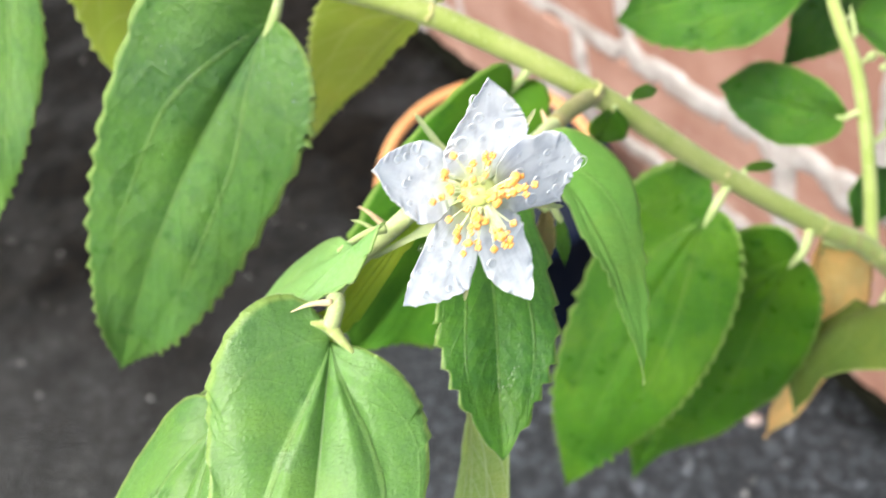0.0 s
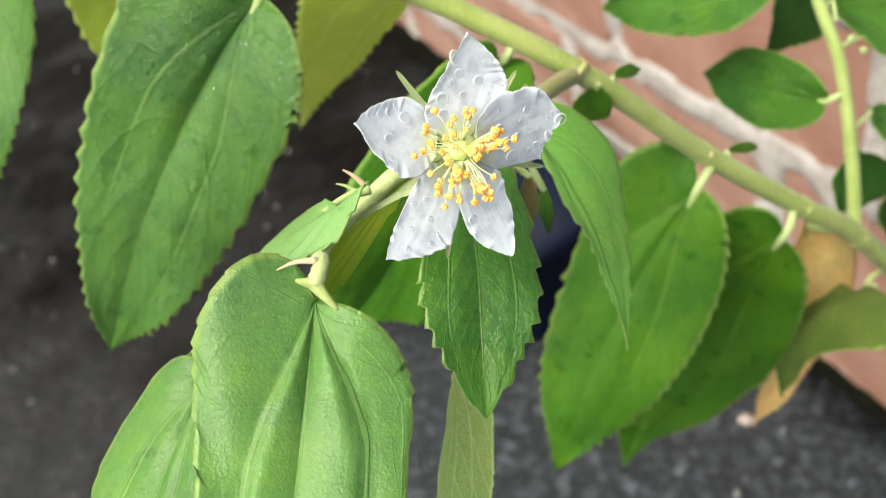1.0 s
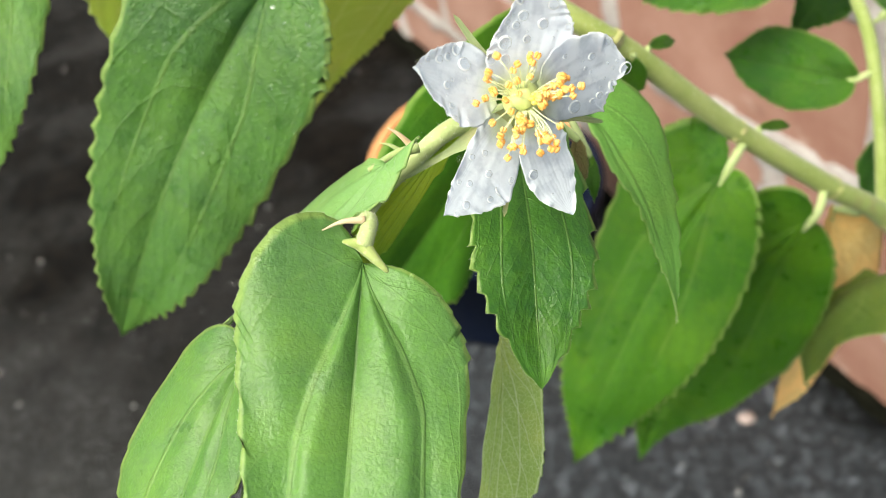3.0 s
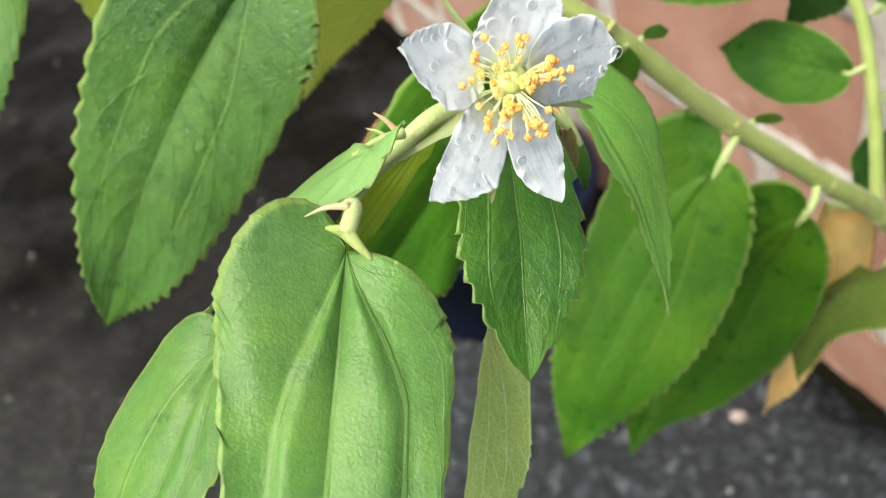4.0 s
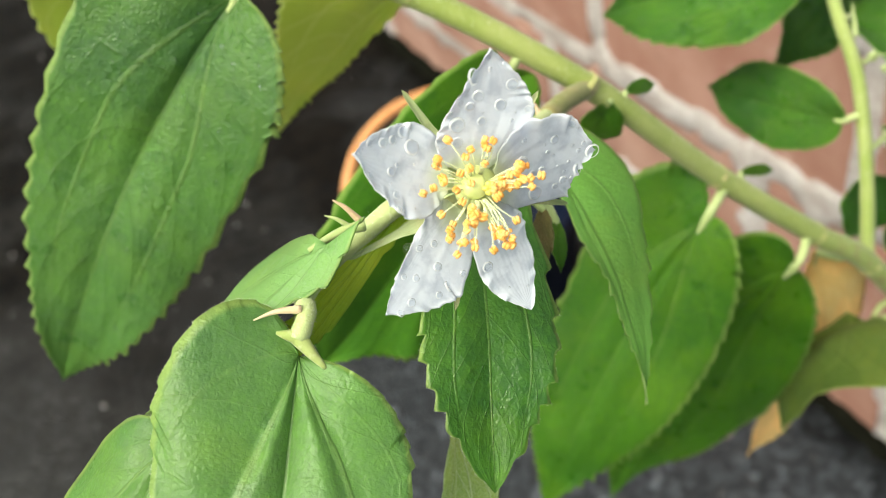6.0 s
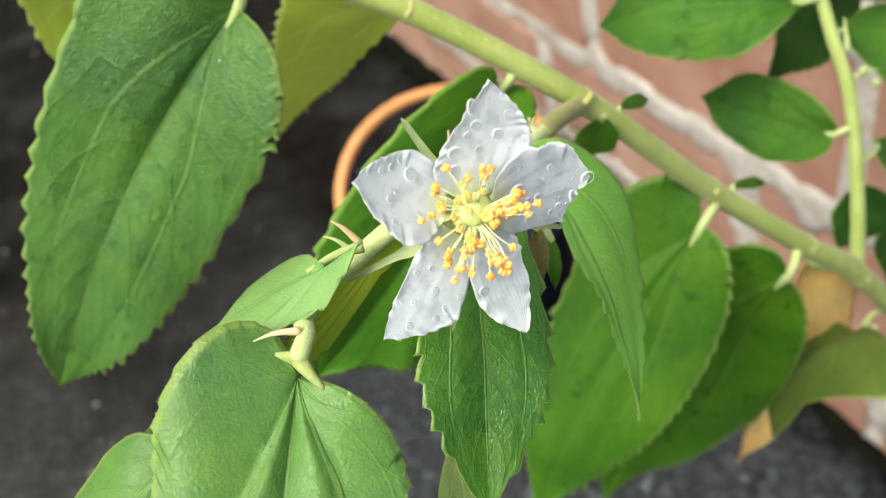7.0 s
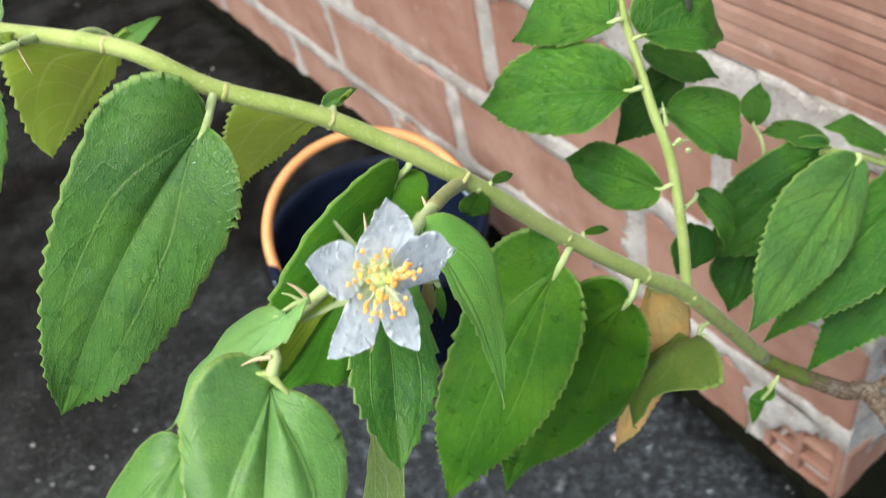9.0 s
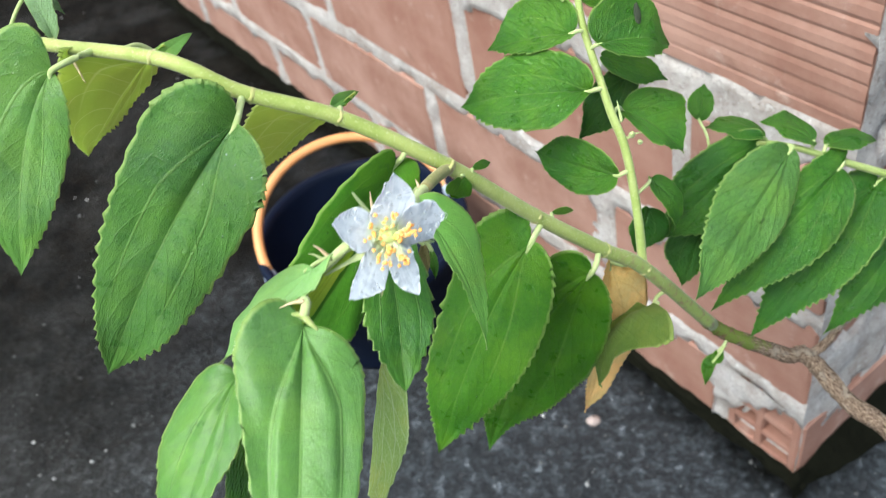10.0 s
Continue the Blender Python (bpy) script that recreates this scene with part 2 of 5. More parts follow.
# whitish rim at a drop's foot: the gathered light is painted as colour
m = Nodes("drop_rim_glint")
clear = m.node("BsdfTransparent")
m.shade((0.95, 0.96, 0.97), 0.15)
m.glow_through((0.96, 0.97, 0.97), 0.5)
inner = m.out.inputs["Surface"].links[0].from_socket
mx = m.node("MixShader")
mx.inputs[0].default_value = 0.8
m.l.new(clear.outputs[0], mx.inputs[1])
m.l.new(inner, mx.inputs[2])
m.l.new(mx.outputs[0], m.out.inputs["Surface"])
drop_rim_glint = m.mat

m = Nodes("orange_anther")
n1 = m.noise(m.coords("Object"), 1800.0, 2.0)
m.shade(m.mix(m.step(n1, 0.4, 0.6), (0.86, 0.38, 0.07), (0.93, 0.54, 0.17)), 0.6, m.bump(n1, 0.6, 0.0002))
anther_mat = m.mat
m = Nodes("pale_filament")
m.shade(m.mix(m.noise(m.coords("Object"), 600.0), (0.68, 0.74, 0.36), (0.82, 0.85, 0.6)), 0.5)
filament_mat = m.mat
m = Nodes("yellow_green_ovary")
n1 = m.noise(m.coords("Object"), 900.0)
m.shade(m.mix(n1, (0.58, 0.66, 0.22), (0.74, 0.78, 0.34)), 0.5, m.bump(n1, 0.4, 0.0002))
ovary_mat = m.mat
m = Nodes("yellow_stigma")
n1 = m.noise(m.coords("Object"), 1500.0)
m.shade(m.mix(n1, (0.80, 0.66, 0.10), (0.90, 0.82, 0.24)), 0.5, m.bump(n1, 0.5, 0.0002))
stigma_mat = m.mat

# corner of the brick wall, its run and its depth
CORNER = Vector((0.201, 0.256, 0.0))
AZ = radians(28.4)
ALONG = Vector((-math.sin(AZ), math.cos(AZ), 0))
BACK = Vector((math.cos(AZ), math.sin(AZ), 0))

# brick, mortar, ground, bucket
m = Nodes("fired_clay_brick")
co = m.coords("Object")
info = m.node("ObjectInfo")
big = m.noise(co, 14.0, 5.0, 0.65)
fine = m.noise(co, 260.0, 4.0, 0.7)
col = m.mix(m.step(big, 0.3, 0.72), (0.235, 0.119, 0.089), (0.385, 0.236, 0.190))
col = m.mix(m.math("MULTIPLY", info.outputs["Random"], 0.35), col, (0.27, 0.115, 0.08))
smear = m.step(m.noise(co, 38.0, 6.0, 0.7), 0.56, 0.74)
col = m.mix(m.math("MULTIPLY", smear, 0.40), col, (0.60, 0.46, 0.40))
dirt = m.step(m.noise(co, 21.0, 5.0, 0.7), 0.60, 0.78)
col = m.mix(m.math("MULTIPLY", dirt, 0.5), col, (0.14, 0.07, 0.05))
m.shade(col, 0.85, m.bump(m.math("ADD", fine, m.math("MULTIPLY", smear, 0.8)), 0.5, 0.0012), Specular_IOR_Level=0.25)
brick_mat = m.mat

m = Nodes("lime_mortar")
co = m.coords("Object")
n1 = m.noise(co, 45.0, 6.0, 0.7)
n2 = m.noise(co, 380.0, 4.0, 0.7)
col = m.mix(m.step(n1, 0.3, 0.7), (0.34, 0.29, 0.265), (0.50, 0.47, 0.46))
col = m.mix(m.math("MULTIPLY", m.step(n2, 0.52, 0.70), 0.75), col, (0.20, 0.16, 0.145))
col = m.mix(m.math("MULTIPLY", m.step(m.noise(co, 210.0, 5.0, 0.7), 0.55, 0.7), 0.6), col, (0.72, 0.71, 0.71))
m.shade(col, 0.92, m.bump(m.math("ADD", n2, n1), 0.8, 0.002), Specular_IOR_Level=0.2)
mortar_mat = m.mat

m = Nodes("dark_rough_concrete")
co = m.coords("Object")
sep3 = m.node("SeparateXYZ")
m.put(sep3.inputs[0], co)
big = m.noise(co, 3.2, 5.0, 0.6)
mid_ = m.noise(co, 45.0, 6.0, 0.7)
# stones show towards the front, where the cement skin is worn off
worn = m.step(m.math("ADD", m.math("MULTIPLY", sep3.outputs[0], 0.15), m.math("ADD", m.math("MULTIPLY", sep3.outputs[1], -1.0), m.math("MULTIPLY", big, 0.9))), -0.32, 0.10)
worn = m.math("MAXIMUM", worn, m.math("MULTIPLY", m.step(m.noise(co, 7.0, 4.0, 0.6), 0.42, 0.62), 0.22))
# farther off, worn and dusty areas lie scattered over the yard
away = m.node("VectorMath", operation="DISTANCE")
m.put(away.inputs[0], co)
away.inputs[1].default_value = (0.0, 0.6, 0.0)
far_ = m.step(m.math("MULTIPLY_ADD", big, 0.8, away.outputs["Value"]), 1.6, 2.6)
worn = m.math("MULTIPLY_ADD", far_, m.math("SUBTRACT", m.math("MULTIPLY_ADD", m.step(m.noise(co, 1.3, 6.0, 0.6), 0.25, 0.75), 0.5, 0.25), worn), worn)
lumps = m.noise(co, 115.0, 8.0, 0.72)
chips = m.noise(co, 300.0, 5.0, 0.7)
stone = m.step(lumps, 0.40, 0.62)
shade_ = m.math("MULTIPLY", m.step(chips, 0.36, 0.70), m.step(m.noise(co, 26.0, 5.0, 0.7), 0.22, 0.72))
# near-black skin: shade lying on the far floor is put into the colour
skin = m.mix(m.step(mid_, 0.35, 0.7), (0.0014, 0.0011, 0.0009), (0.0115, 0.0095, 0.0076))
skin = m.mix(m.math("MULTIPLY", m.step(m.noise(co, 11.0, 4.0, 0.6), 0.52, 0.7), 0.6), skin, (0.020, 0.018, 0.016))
stones = m.mix(shade_, (0.095, 0.107, 0.125), (0.30, 0.335, 0.39))
stones = m.mix(stone, (0.035, 0.038, 0.045), stones)
dusty = m.math("SUBTRACT", 1.0, m.step(sep3.outputs[0], -0.40, -0.10))
dusty = m.math("MULTIPLY_ADD", far_, m.math("SUBTRACT", m.step(m.noise(co, 0.9, 5.0, 0.6), 0.40, 0.62), dusty), dusty)
stones = m.mix(m.math("MULTIPLY", dusty, 0.7), stones, m.mix(m.math("MULTIPLY", shade_, stone), (0.042, 0.038, 0.033), (0.26, 0.25, 0.23)))
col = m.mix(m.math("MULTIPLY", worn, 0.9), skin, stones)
# pale flecks: glints of wet grains put into the colour
fleck = m.voronoi(co, 150.0)
col = m.mix(m.math("MULTIPLY", m.math("SUBTRACT", 1.0, m.step(fleck, 0.05, 0.14)), m.math("MULTIPLY", m.step(m.noise(co, 35.0, 3.0), 0.44, 0.58), m.math("MULTIPLY_ADD", worn, 0.9, 0.1))), col, (0.52, 0.53, 0.54))
# the floor turns blackish along the foot of the wall, with a ragged edge
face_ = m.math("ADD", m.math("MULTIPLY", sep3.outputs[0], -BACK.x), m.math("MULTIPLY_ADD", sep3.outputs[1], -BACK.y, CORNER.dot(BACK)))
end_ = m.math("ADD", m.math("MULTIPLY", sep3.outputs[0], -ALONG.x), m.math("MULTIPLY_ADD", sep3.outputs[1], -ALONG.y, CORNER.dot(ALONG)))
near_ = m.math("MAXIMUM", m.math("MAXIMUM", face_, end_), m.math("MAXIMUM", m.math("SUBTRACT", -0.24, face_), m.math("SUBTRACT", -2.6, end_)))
foot_black = m.math("SUBTRACT", 1.0, m.step(m.math("MULTIPLY_ADD", m.noise(co, 40.0, 5.0, 0.65), 0.05, near_), 0.026, 0.062))
col = m.mix(m.math("MULTIPLY", foot_black, 0.9), col, (0.007, 0.0065, 0.005))
hh = m.math("ADD", m.math("MULTIPLY", mid_, 0.8), m.math("MULTIPLY", stone, m.math("MULTIPLY_ADD", worn, 0.9, 0.15)))
m.shade(col, m.math("SUBTRACT", 0.7, m.math("MULTIPLY", worn, 0.3)), m.bump(m.math("ADD", hh, m.math("MULTIPLY", chips, 0.6)), 1.0, 0.005), Specular_IOR_Level=m.math("MULTIPLY", m.math("MULTIPLY_ADD", worn, 0.34, 0.06), m.math("SUBTRACT", 1.0, foot_black)))
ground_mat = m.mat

m = Nodes("blackish_strip")
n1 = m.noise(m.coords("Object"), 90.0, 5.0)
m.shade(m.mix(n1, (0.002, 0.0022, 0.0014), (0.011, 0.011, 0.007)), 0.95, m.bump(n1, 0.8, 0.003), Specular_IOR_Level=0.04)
foot_strip_mat = m.mat

m = Nodes("navy_plastic")
n1 = m.noise(m.coords("Object"), 40.0, 4.0)
m.shade(m.mix(n1, (0.002, 0.0045, 0.014), (0.004, 0.009, 0.028)), m.math("ADD", m.math("MULTIPLY", n1, 0.3), 0.4), m.bump(n1, 0.2, 0.001), Specular_IOR_Level=0.15)
bucket_mat = m.mat
m = Nodes("orange_plastic")
n1 = m.noise(m.coords("Object"), 70.0, 4.0)
m.shade(m.mix(n1, (0.62, 0.26, 0.09), (0.74, 0.36, 0.15)), 0.5, m.bump(n1, 0.2, 0.001))
handle_mat = m.mat
m = Nodes("pale_plastic")
n1 = m.noise(m.coords("Object"), 70.0, 4.0)
m.shade(m.mix(n1, (0.30, 0.36, 0.48), (0.40, 0.46, 0.56)), 0.5)
ear_mat = m.mat
m = Nodes("lime_label")
n1 = m.noise(m.coords("Object"), 90.0, 4.0)
m.shade(m.mix(n1, (0.35, 0.62, 0.03), (0.45, 0.70, 0.06)), 0.5)
label_mat = m.mat
m = Nodes("pink_pebble")
n1 = m.noise(m.coords("Object"), 120.0, 4.0)
m.shade(m.mix(n1, (0.30, 0.22, 0.20), (0.46, 0.38, 0.36)), 0.8, m.bump(n1, 0.5, 0.002))
pebble_mat = m.mat


# ================= mesh helpers =================
def mesh_ob(name, verts, faces, mats, parent=None, label="", smooth=True, uvs=None, mat_ids=None):
    me = bpy.data.meshes.new(name)
    me.from_pydata([tuple(v) for v in verts], [], faces)
    for mt in mats if isinstance(mats, (list, tuple)) else [mats]:
        me.materials.append(mt)
    if uvs is not None:
        layer = me.uv_layers.new(name="UVMap")
        idx = np.empty(len(me.loops), dtype=np.int32)
        me.loops.foreach_get("vertex_index", idx)
        layer.data.foreach_set("uv", np.asarray(uvs, dtype=np.float32)[idx].ravel())
    if mat_ids is not None:
        me.polygons.foreach_set("material_index", np.asarray(mat_ids, dtype=np.int32))
    if smooth:
        me.polygons.foreach_set("use_smooth", np.ones(len(me.polygons), dtype=bool))
    me.update()
    ob = new(name, me)
    if parent is not None:
        ob.parent = parent
    return tagged(ob, label)


def spline(points, steps=10):
    """A smooth run through the points (Catmull-Rom)."""
    p = [Vector(q) for q in points]
    p = [p[0] * 2 - p[1]] + p + [p[-1] * 2 - p[-2]]
    out = []
    for i in range(1, len(p) - 2):
        for s in range(steps):
            t = s / steps
            a, b, c, d = p[i - 1], p[i], p[i + 1], p[i + 2]
            out.append(0.5 * ((2 * b) + (c - a) * t + (2 * a - 5 * b + 4 * c - d) * t * t + (3 * b - a - 3 * c + d) * t ** 3))
    out.append(p[-2])
    return out


def tube(points, radius, sides=10, closed=True, rough=0.0):
    """Vertices and faces of a tube; radius is a function of 0..1."""
    verts, faces = [], []
    n = len(points)
    up = Vector((0.3, 0.2, 0.93))
    for i, p in enumerate(points):
        d = (points[min(i + 1, n - 1)] - points[max(i - 1, 0)]).normalized()
        a = d.cross(up).normalized() if abs(d.dot(up)) < 0.98 else d.cross(Vector((1, 0, 0))).normalized()
        b = d.cross(a)
        r = radius(i / (n - 1))
        for k in range(sides):
            w = 2 * math.pi * k / sides
            q = r * (1 + rough * noise.noise(Vector((k * 1.7, i * 0.6, r * 900))))
            verts.append(p + a * (q * math.cos(w)) + b * (q * math.sin(w)))
    for i in range(n - 1):
        for k in range(sides):
            k2 = (k + 1) % sides
            faces.append((i * sides + k, i * sides + k2, (i + 1) * sides + k2, (i + 1) * sides + k))
    if closed:
        faces.append(tuple(range(sides))[::-1])
        faces.append(tuple(range((n - 1) * sides, n * sides)))
    return verts, faces


def ball(centre, radii, axis=(0, 0, 1), seg=10, rings=6, lower=-1.0, wob=0.0):
    """An ellipsoid or, with lower > -1, a dome cut off below."""
    q = Vector((0, 0, 1)).rotation_difference(Vector(axis))
    verts, faces = [], []
    for i in range(rings + 1):
        th = math.pi * i / rings
        zz = max(math.cos(th), lower)
        rr = math.sin(th)
        for k in range(seg):
            w = 2 * math.pi * k / seg
            v = Vector((radii[0] * rr * math.cos(w), radii[1] * rr * math.sin(w), radii[2] * zz))
            v *= 1 + wob * noise.noise(v * 900)
            verts.append(Vector(centre) + q @ v)
    for i in range(rings):
        for k in range(seg):
            k2 = (k + 1) % seg
            faces.append((i * seg + k, (i + 1) * seg + k, (i + 1) * seg + k2, i * seg + k2))
    return verts, faces


def join(pieces):
    verts, faces = [], []
    for v, f in pieces:
        o = len(verts)
        verts += v
        faces += [tuple(i + o for i in q) for q in f]
    return verts, faces


# ================= ground and wall =================
gv, gf = [], []
NG = 90
for i in range(NG + 1):
    for j in range(NG + 1):
        sx_, sy_ = i / NG * 2 - 1, j / NG * 2 - 1
        x, y = 0.1 + 60 * sx_ * abs(sx_) ** 3.2, 0.6 + 60 * sy_ * abs(sy_) ** 3.2
        near = math.exp(-((x - 0.1) ** 2 + (y - 0.6) ** 2) / 4)
        z = 0.004 * near * noise.noise(Vector((x * 9, y * 9, 0))) + 0.002 * near * noise.noise(Vector((x * 40, y * 40, 3)))
        gv.append((x, y, z - 0.002))
for i in range(NG):
    for j in range(NG):
        a = i * (NG + 1) + j
        gf.append((a, a + NG + 1, a + NG + 2, a + 1))
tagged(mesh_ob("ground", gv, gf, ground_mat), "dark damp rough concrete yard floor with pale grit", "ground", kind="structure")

WALL_M = Matrix((( ALONG.x, BACK.x, 0, CORNER.x), (ALONG.y, BACK.y, 0, CORNER.y), (0, 0, 1, 0), (0, 0, 0, 1)))
# the courses: bottom, top, first joint, brick length
COURSES = [(0.004, 0.066, 0.072, 0.23), (0.080, 0.156, 0.185, 0.222), (0.172, 0.272, 0.115, 0.225), (0.300, 0.425, 0.262, 0.27),
           (0.440, 0.565, 0.13, 0.27), (0.580, 0.705, 0.262, 0.27), (0.720, 0.845, 0.13, 0.27)]
# unseen courses added on top; they block sky light from the right
COURSES += [(0.86 + 0.14 * k, 0.985 + 0.14 * k, 0.13 if k % 2 else 0.262, 0.27) for k in range(11)]
WALL_LEN, WALL_DEEP, WALL_TOP = 2.6, 0.24, 2.40
BRICKS = []
for ci, (z0, z1, first, ln) in enumerate(COURSES):
    u0, u1 = 0.0, first
    while u0 < WALL_LEN:
        BRICKS.append((ci, u0, min(u1 - 0.014, WALL_LEN), z0, z1))
        u0, u1 = u1, u1 + ln


def in_brick(u, z):
    """How deep a point of the face lies inside a brick (negative: in a joint)."""
    best = -1.0
    for ci, a, b, z0, z1 in BRICKS:
        best = max(best, min(u - a, b - u, z - z0, z1 - z))
    return best


wall = tagged(new("wall_1"), "unplastered red hollow-brick wall with smeared grey-white mortar", "wall", kind="structure")
wall.matrix_world = WALL_M
# the mortar bed: lumpy skin over a solid core
mv, mf = [], []
us = [-0.0015] + [0.0055 * k for k in range(1, 190)] + [1.045 + 0.05 * k for k in range(32)]
zs = [-0.03] + [0.0055 * k for k in range(0, 92)] + [0.51 + 0.035 * k for k in range(55)]
for u in us:
    for z in zs:
        d = in_brick(u, z)
        lump = noise.fractal(Vector((u * 34, z * 34, 1.0)), 0.8, 2.0, 4)
        y = -0.0004 - 0.0018 * lump if d < 0.0040 + 0.006 * lump else 0.010
        mv.append((max(u, -0.0015), y, z))
nz = len(zs)
for i in range(len(us) - 1):
    for j in range(nz - 1):
        a = i * nz + j
        mf.append((a, a + 1, a + nz + 1, a + nz))
mesh_ob("mortar", mv, mf, mortar_mat, wall, "lumpy grey-white mortar")
# end face of the wall
ev, ef = [], []
vs = [0.0055 * k for k in range(0, 45)]
for v in vs:
    for z in zs:
        lump = noise.fractal(Vector((v * 30 + 9, z * 30, 4.0)), 0.8, 2.0, 4)
        hole = 0.02 if noise.noise(Vector((v * 46 + 3, z * 46, 8.0))) > 0.30 else 0.0
        if v == 0.0:
            face = noise.fractal(Vector((-0.0015 * 34, z * 34, 1.0)), 0.8, 2.0, 4)
            ev.append((-0.0015, -0.0004 - 0.0018 * face, z))
        else:
            ev.append((-0.002 + 0.003 * lump + (hole if v > 0.015 else 0.0), v, z))
for i in range(len(vs) - 1):
    for j in range(nz - 1):
        a = i * nz + j
        ef.append((a, a + nz, a + nz + 1, a + 1))
mesh_ob("mortar", ev, ef, mortar_mat, wall, "lumpy grey-white mortar")
cv = [(u, v, z) for u in (0.012, WALL_LEN) for v in (0.012, WALL_DEEP) for z in (-0.03, WALL_TOP)]
mesh_ob("core", cv, [(0, 1, 3, 2), (4, 6, 7, 5), (0, 4, 5, 1), (2, 3, 7, 6), (0, 2, 6, 4), (1, 5, 7, 3)], mortar_mat, wall, smooth=False)


# blackish uneven strip along the foot of the wall
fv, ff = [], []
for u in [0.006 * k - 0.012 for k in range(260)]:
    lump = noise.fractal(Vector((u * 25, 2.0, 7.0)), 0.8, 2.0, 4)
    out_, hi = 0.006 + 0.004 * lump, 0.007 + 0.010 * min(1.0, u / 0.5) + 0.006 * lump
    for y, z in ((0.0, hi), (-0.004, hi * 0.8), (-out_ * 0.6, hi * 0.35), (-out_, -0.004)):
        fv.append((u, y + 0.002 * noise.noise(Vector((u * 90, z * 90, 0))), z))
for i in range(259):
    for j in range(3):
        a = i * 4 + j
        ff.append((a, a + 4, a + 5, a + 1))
mesh_ob("moss", fv, ff, foot_strip_mat, wall, "blackish uneven strip along the foot")
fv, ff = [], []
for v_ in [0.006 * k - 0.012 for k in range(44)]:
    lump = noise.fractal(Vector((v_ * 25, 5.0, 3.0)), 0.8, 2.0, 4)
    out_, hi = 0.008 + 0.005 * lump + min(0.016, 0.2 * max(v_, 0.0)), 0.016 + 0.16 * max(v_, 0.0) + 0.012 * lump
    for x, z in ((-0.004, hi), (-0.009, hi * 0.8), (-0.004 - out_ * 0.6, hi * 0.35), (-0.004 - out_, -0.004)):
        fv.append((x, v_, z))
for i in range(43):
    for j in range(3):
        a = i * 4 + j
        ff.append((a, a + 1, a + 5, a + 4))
mesh_ob("moss", fv, ff, foot_strip_mat, wall, "blackish uneven strip along the foot")


def box(x0, x1, y0, y1, z0, z1, c=0.002):
    """A box with its edges cut off."""
    bm = bmesh.new()
    bmesh.ops.create_cube(bm, size=1.0)
    for v in bm.verts:
        v.co = Vector((x0 if v.co.x < 0 else x1, y0 if v.co.y < 0 else y1, z0 if v.co.z < 0 else z1))
    bmesh.ops.bevel(bm, geom=bm.edges[:], offset=c, segments=1, affect="EDGES")
    bm.verts.index_update()
    out = [v.co.copy() for v in bm.verts], [tuple(v.index for v in f.verts) for f in bm.faces]
    bm.free()
    return out


def grooved(length, height, depth, grooves):
    """A block whose face carries level grooves."""
    prof = []
    for g in range(grooves):
        a, b = g / grooves * height, (g + 1) / grooves * height
        w = b - a
        q = 0.0003 + 0.0005 * abs(math.sin(g * 2.7 + 0.6))
        prof += [(q, a), (0.0, a + 0.2 * w), (0.0, b - (0.16 + 0.2 * abs(math.sin(g * 1.9))) * w), (q, b - 0.04 * w)]
    prof = [(0.003, 0.0)] + prof[1:-1] + [(0.003, height)]
    verts, faces = [], []
    for u in (0.0, length):
        verts += [Vector((u, y, z)) for y, z in prof] + [Vector((u, depth, height)), Vector((u, depth, 0.0))]
    n = len(prof) + 2
    for k in range(n):
        k2 = (k + 1) % n
        faces.append((k, k + n, k2 + n, k2))
    faces.append(tuple(range(n)))
    faces.append(tuple(range(n, 2 * n))[::-1])
    return verts, faces


# ================= the plant =================
plant = tagged(new("flowering_shrub"), "young flowering shrub with serrated hairy green leaves and one white blossom", "plant")
plant.location = (0.24, 0.10, 0.0)


def under_plant(ob):
    """Parents a part that was made in world places."""
    ob.parent = plant
    ob.matrix_parent_inverse = Matrix.Translation(-Vector(plant.location))
    return ob


STEMS = []


def stem(name, points, radius, mat, label, steps=10, sides=14, keep=True, rough=0.05):
    path = spline(points, steps)
    if keep:
        STEMS.append(path)
    v, f = tube(path, radius, sides, rough=rough)
    run, uvs = 0.0, []
    for i, p in enumerate(path):
        run += (p - path[i - 1]).length if i else 0.0
        uvs += [(abs(2.0 * k / sides - 1.0), run * 20.0) for k in range(sides)]
    return under_plant(mesh_ob(name, v, f, mat, None, label, uvs=uvs))


main = stem("branch", [(-0.1164, 0.1745, 0.4845), (-0.0925, 0.1632, 0.4804), (-0.0609, 0.1450, 0.4785), (-0.0435, 0.1385, 0.4682), (-0.0217, 0.1366, 0.4559),
                       (0.0038, 0.1350, 0.4335), (0.0269, 0.1416, 0.4023), (0.0487, 0.1455, 0.3774), (0.0628, 0.1484, 0.3617), (0.0904, 0.1531, 0.3176)],
            lambda t: 0.0017 + 0.0009 * t, branch_green, "smooth yellow-green young branch")
stem("trunk", [(0.0880, 0.1528, 0.3205), (0.0990, 0.1545, 0.3070), (0.1247, 0.1578, 0.2821), (0.1361, 0.1598, 0.2743), (0.1512, 0.1490, 0.2520), (0.1745, 0.1370, 0.2263),
                      (0.2050, 0.1180, 0.1500), (0.2250, 0.1050, 0.0700), (0.2400, 0.1000, -0.0200)],
            lambda t: 0.0023 + 0.0019 * min(t * 1.6, 1.0), bark, "rough brown woody trunk", steps=16, sides=24, rough=0.3)
side = stem("side_shoot", [(0.0629, 0.1499, 0.3600), (0.0636, 0.1577, 0.3784), (0.0629, 0.1668, 0.3985), (0.0602, 0.1747, 0.4110), (0.0587, 0.1845, 0.4217), (0.0569, 0.1928, 0.4344), (0.0575, 0.2009, 0.4463)],
            lambda t: 0.00165 - 0.0005 * t, stem_green, "thin green upright shoot")
